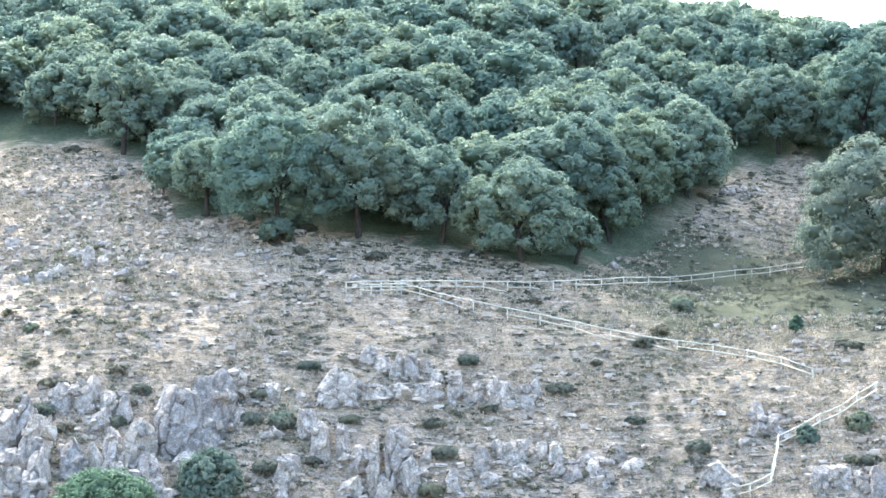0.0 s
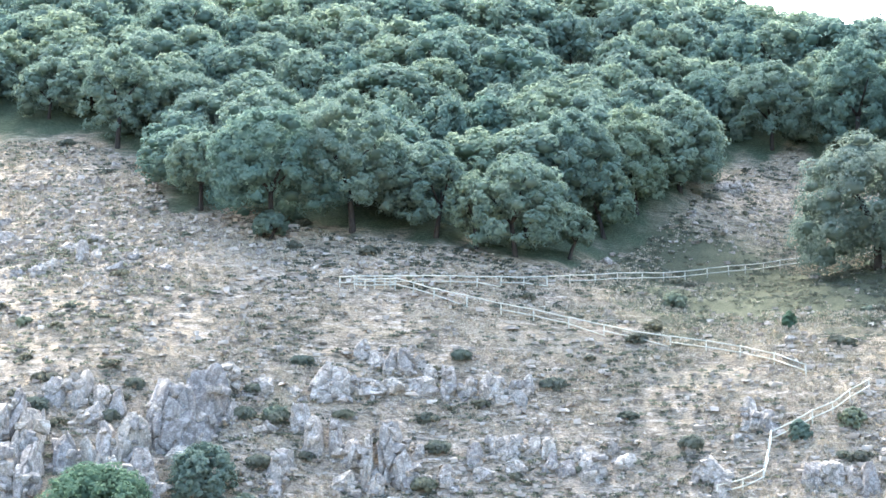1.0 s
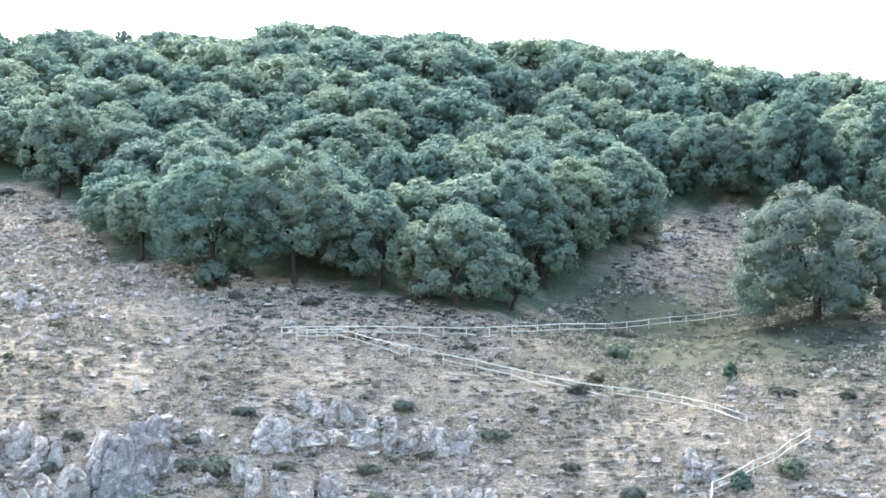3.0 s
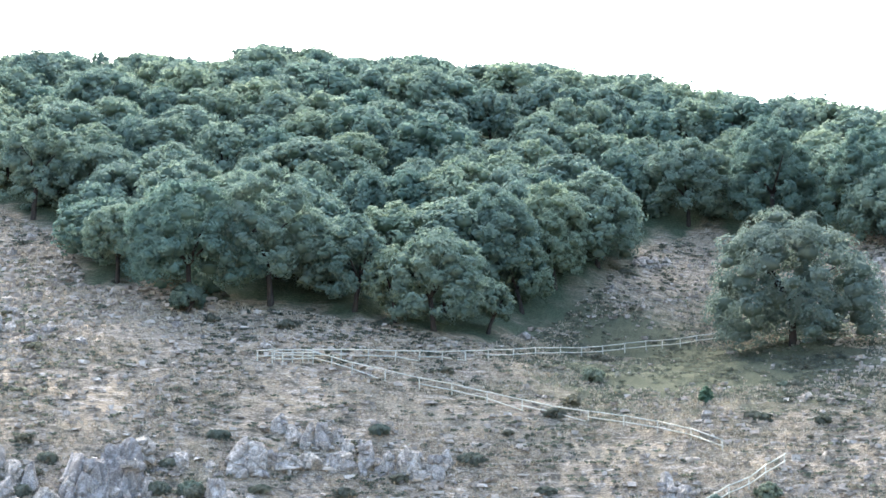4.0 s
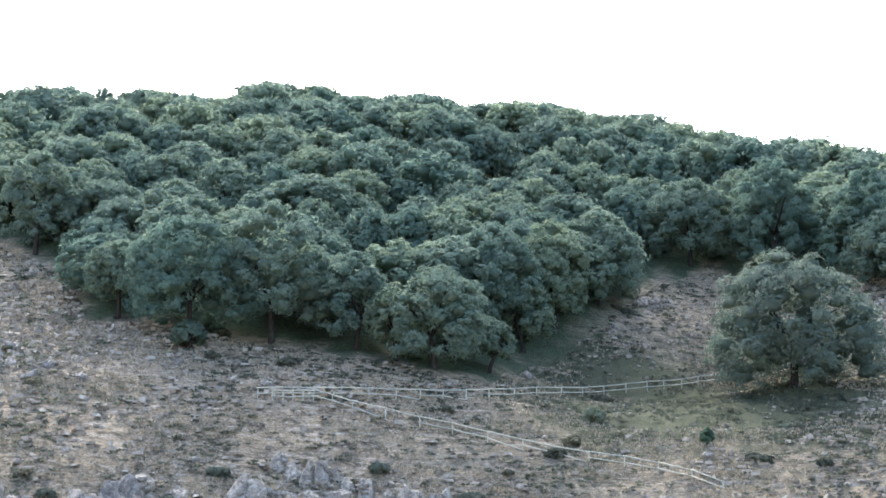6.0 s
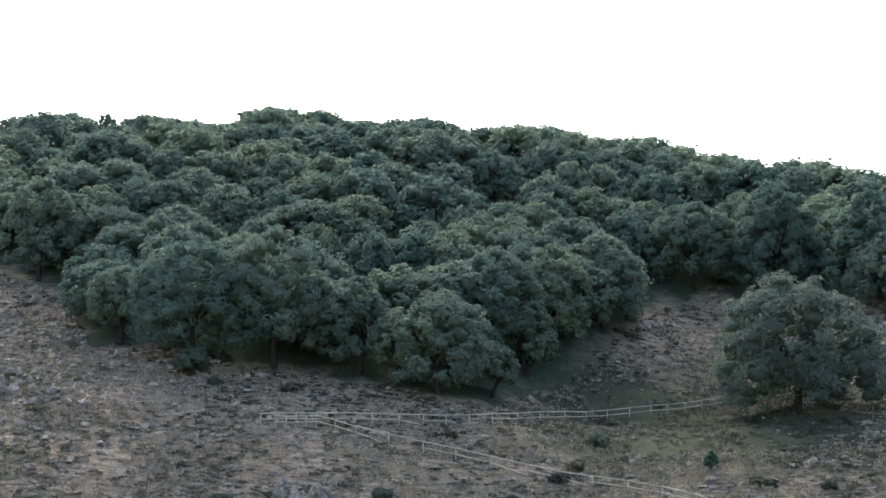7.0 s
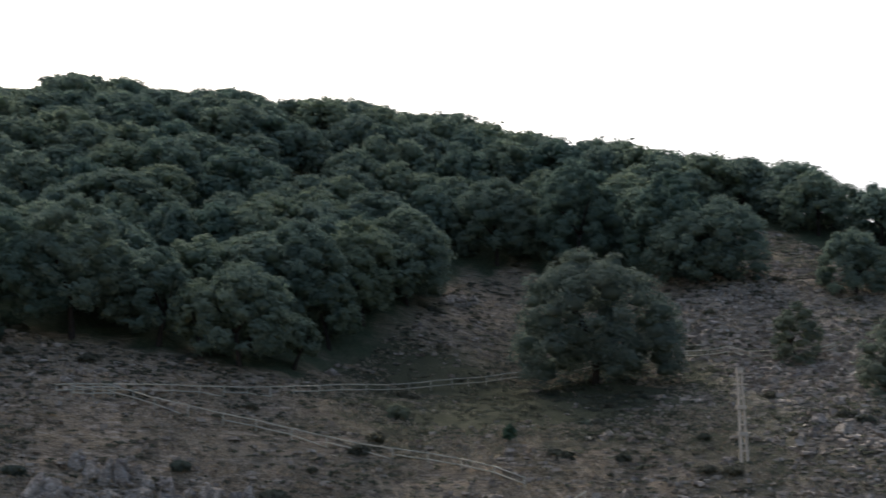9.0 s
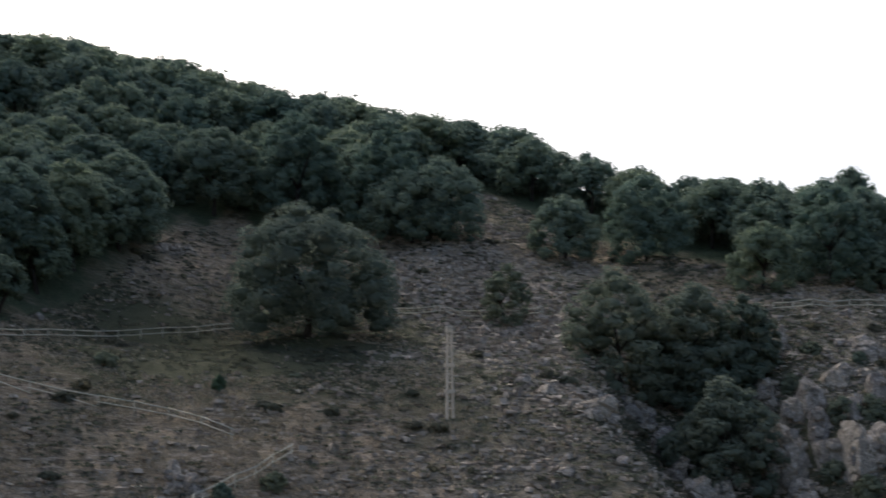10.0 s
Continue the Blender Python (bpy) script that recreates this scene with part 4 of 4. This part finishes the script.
def shrub(x, y, wide, high, seed, label="low dark green shrub on the slope", mat=None, name="shrub"):
    root = new(name)
    root.matrix_basis = pose(x, y, ground_at(x, y) - 0.05)
    tagged(root, label, "shrub", "shrubs on the slope")
    for q in (0.3, 2.2, 4.4):
        part("stem", mesh_of("stem", *tube([(0, 0, -0.1), (0.2 * wide * math.cos(q), 0.2 * wide * math.sin(q), high * 0.6)], [0.05, 0.02], 5), [BARK]), root)
    lobes, count, size = (14, 280, 0.14) if wide < 1.3 else (30, int(700 + 420 * wide * high), 0.13) if wide < 4 else (90, int(1500 + 420 * wide * high), 0.12)
    part("foliage", crown_mesh(seed, mat or BUSH, wide / 2, high * 0.95, lobes, count, size, 0.5, 0.75), root).location = (0, 0, -0.1 * high)
    return root


def scrub():
    x, y, rng = scatter(11, 290, lambda a, b: np.clip(0.55 + 0.6 * lattice(a / 7, b / 7, 31), 0, 1), 0)
    models = []
    for k in range(len(x)):
        if k < 7:
            ob = shrub(x[k], y[k], 1.2, 0.55, 300 + k, "low brownish cushion of scrub among stones", SCRUB, "scrub_bush")
            models.append(ob)
        else:
            ob = copy_thing(models[k % 7], Matrix())
        s = 0.5 + 1.1 * rng.uniform() ** 1.6
        ob.matrix_basis = pose(x[k], y[k], ground_at(x[k], y[k]) - 0.05, 0, 0, rng.uniform(0, 360)) @ Matrix.Diagonal((s * 1.2, s, s * 0.9, 1))


shrub(-24.4, 127.6, 5.4, 4.6, 41, "rounded grey-green bush before the crags", PALE_BUSH, "bush")
shrub(-31.6, 123.8, 9.2, 4.6, 42, "bright green bush at the foot of the crags", GREEN_BUSH, "bush")
shrub(-21.0, 127.4, 2.6, 1.6, 43)
shrub(22.3, 136.6, 1.9, 1.8, 44, "small pale bush against the rail fence", PALE_BUSH)
shrub(23.8, 150.8, 1.3, 1.7, 45, "small upright green bush in the hollow", GREEN_BUSH)
shrub(26.5, 137.2, 2.1, 1.6, 46)
shrub(31.3, 152.8, 1.2, 0.8, 47)
shrub(-43.8, 145.6, 1.6, 0.8, 48)
shrub(14.2, 156.6, 2.6, 1.2, 49)
shrub(-20.1, 136.6, 2.2, 0.9, 50)
shrub(82.4, 143.7, 3.0, 2.6, 51, "dark bush rooted in the cliff", BUSH)
shrub(85.7, 155.5, 2.2, 1.8, 52, "dark bush rooted in the cliff", BUSH)
shrub(85.0, 142.5, 3.4, 2.8, 53, "dark bush rooted in the cliff", BUSH)
shrub(79.1, 139.3, 2.6, 2.0, 54, "dark bush rooted in the cliff", BUSH)
shrub(80.4, 135.8, 3.0, 2.2, 55, "dark bush rooted in the cliff", BUSH)
shrub(81.2, 151.5, 2.0, 1.8, 56, "dark bush rooted in the cliff", BUSH)
shrub(90.1, 153.4, 1.8, 1.2, 57, "dark bush rooted in the cliff", BUSH)
shrub(-39.3, 134.6, 2.4, 0.9, 60, "low grey-green scrub between limestone blocks", ROCK_SCRUB, "scrub_bush")
shrub(-33.1, 133.8, 1.8, 0.8, 61, "low grey-green scrub between limestone blocks", ROCK_SCRUB, "scrub_bush")
shrub(-22.7, 136.0, 2.2, 0.8, 62, "low grey-green scrub between limestone blocks", ROCK_SCRUB, "scrub_bush")
shrub(-20.0, 136.2, 2.4, 0.8, 63, "low grey-green scrub between limestone blocks", ROCK_SCRUB, "scrub_bush")
shrub(-18.8, 142.4, 2.0, 0.7, 64, "low grey-green scrub between limestone blocks", ROCK_SCRUB, "scrub_bush")
shrub(-6.7, 135.9, 2.2, 0.8, 65, "low grey-green scrub between limestone blocks", ROCK_SCRUB, "scrub_bush")
shrub(13.6, 137.1, 2.2, 0.9, 66, "low grey-green scrub between limestone blocks", ROCK_SCRUB, "scrub_bush")
shrub(-22.3, 138.7, 1.8, 0.6, 67, "low grey-green scrub between limestone blocks", ROCK_SCRUB, "scrub_bush")
shrub(-5.2, 144.6, 2.0, 0.7, 68, "low grey-green scrub between limestone blocks", ROCK_SCRUB, "scrub_bush")
shrub(2.6, 143.0, 2.4, 0.8, 69, "low grey-green scrub between limestone blocks", ROCK_SCRUB, "scrub_bush")
shrub(-31.9, 137.1, 1.6, 0.6, 70, "low grey-green scrub between limestone blocks", ROCK_SCRUB, "scrub_bush")
shrub(-14.7, 137.8, 1.8, 0.5, 71, "low grey-green scrub between limestone blocks", ROCK_SCRUB, "scrub_bush")
shrub(-7.8, 132.4, 2.2, 0.9, 72, "low grey-green scrub between limestone blocks", ROCK_SCRUB, "scrub_bush")
shrub(-20.6, 131.6, 2.2, 0.8, 73, "low grey-green scrub between limestone blocks", ROCK_SCRUB, "scrub_bush")
GRASS = grass_material()
scrub()
boulders()
stones()
tufts(13, "scrub_tufts", "small brown-green scrub cushions dotted over the slope", 11000, lambda a, b: np.clip(0.5 + 0.75 * lattice(a / 5, b / 5, 33) + 0.45 * np.exp(-((a - 26) / 14) ** 2 - ((b - 163) / 11) ** 2), 0.04, 1), SCRUB, 0.62, 0.3, 13, 0.6)
tufts(17, "dry_grass", "pale dry grass tufts between the stones", 38000, lambda a, b: np.clip(0.5 + 0.8 * lattice(a / 6, b / 4, 35) - 0.3 * (a > 45) - 0.9 * np.exp(-((a - 28) / 14) ** 2 - ((b - 165) / 11) ** 2), 0.01, 1), GRASS, 0.34, 0.3, 5, 0.4)


# ---- log steps beside the near fence ----
def log_step(x, y, wide, turn):
    ob = new("log_step", None)
    ob.matrix_basis = pose(x, y, ground_at(x, y), 0, 0, turn)
    tagged(ob, "weathered log set as a step in the path", "step", "log steps of the path")
    v, f = tube([(-wide / 2, 0, 0.05), (0, 0.03, 0.06), (wide / 2, 0, 0.05)], [0.1, 0.11, 0.1], 9)
    part("log", mesh_of("log", v, f, [LOG], True), ob)
    for side in (-0.4, 0.4):
        v, f = tube([(side * wide, -0.1, -0.3), (side * wide, -0.1, 0.12)], [0.04, 0.035], 6)
        part("stake", mesh_of("stake", v, f, [LOG], True), ob)


for sx, sy, sw, st in ((18.5, 135.9, 2.0, 4), (18.2, 135.2, 2.1, 2), (18.0, 134.3, 2.2, -3), (17.7, 133.6, 2.2, -8), (17.4, 132.9, 2.0, -12)):
    log_step(sx, sy, sw, st)


# ---- lone stakes left of an older fence ----
def stake(x, y, high):
    v, f = tube([(0, 0, -0.3), (0.02, 0.01, high * 0.6), (0.05, 0.0, high)], [0.06, 0.055, 0.045], 7)
    ob = new("stake", mesh_of("stake", v, f, [LOG], True))
    ob.matrix_basis = pose(x, y, ground_at(x, y), 2, 3, 0)
    tagged(ob, "thin weathered wooden stake standing in dry grass", "stake", "old fence stakes")


stake(-32.6, 146.3, 1.3)
stake(-26.2, 146.4, 1.2)
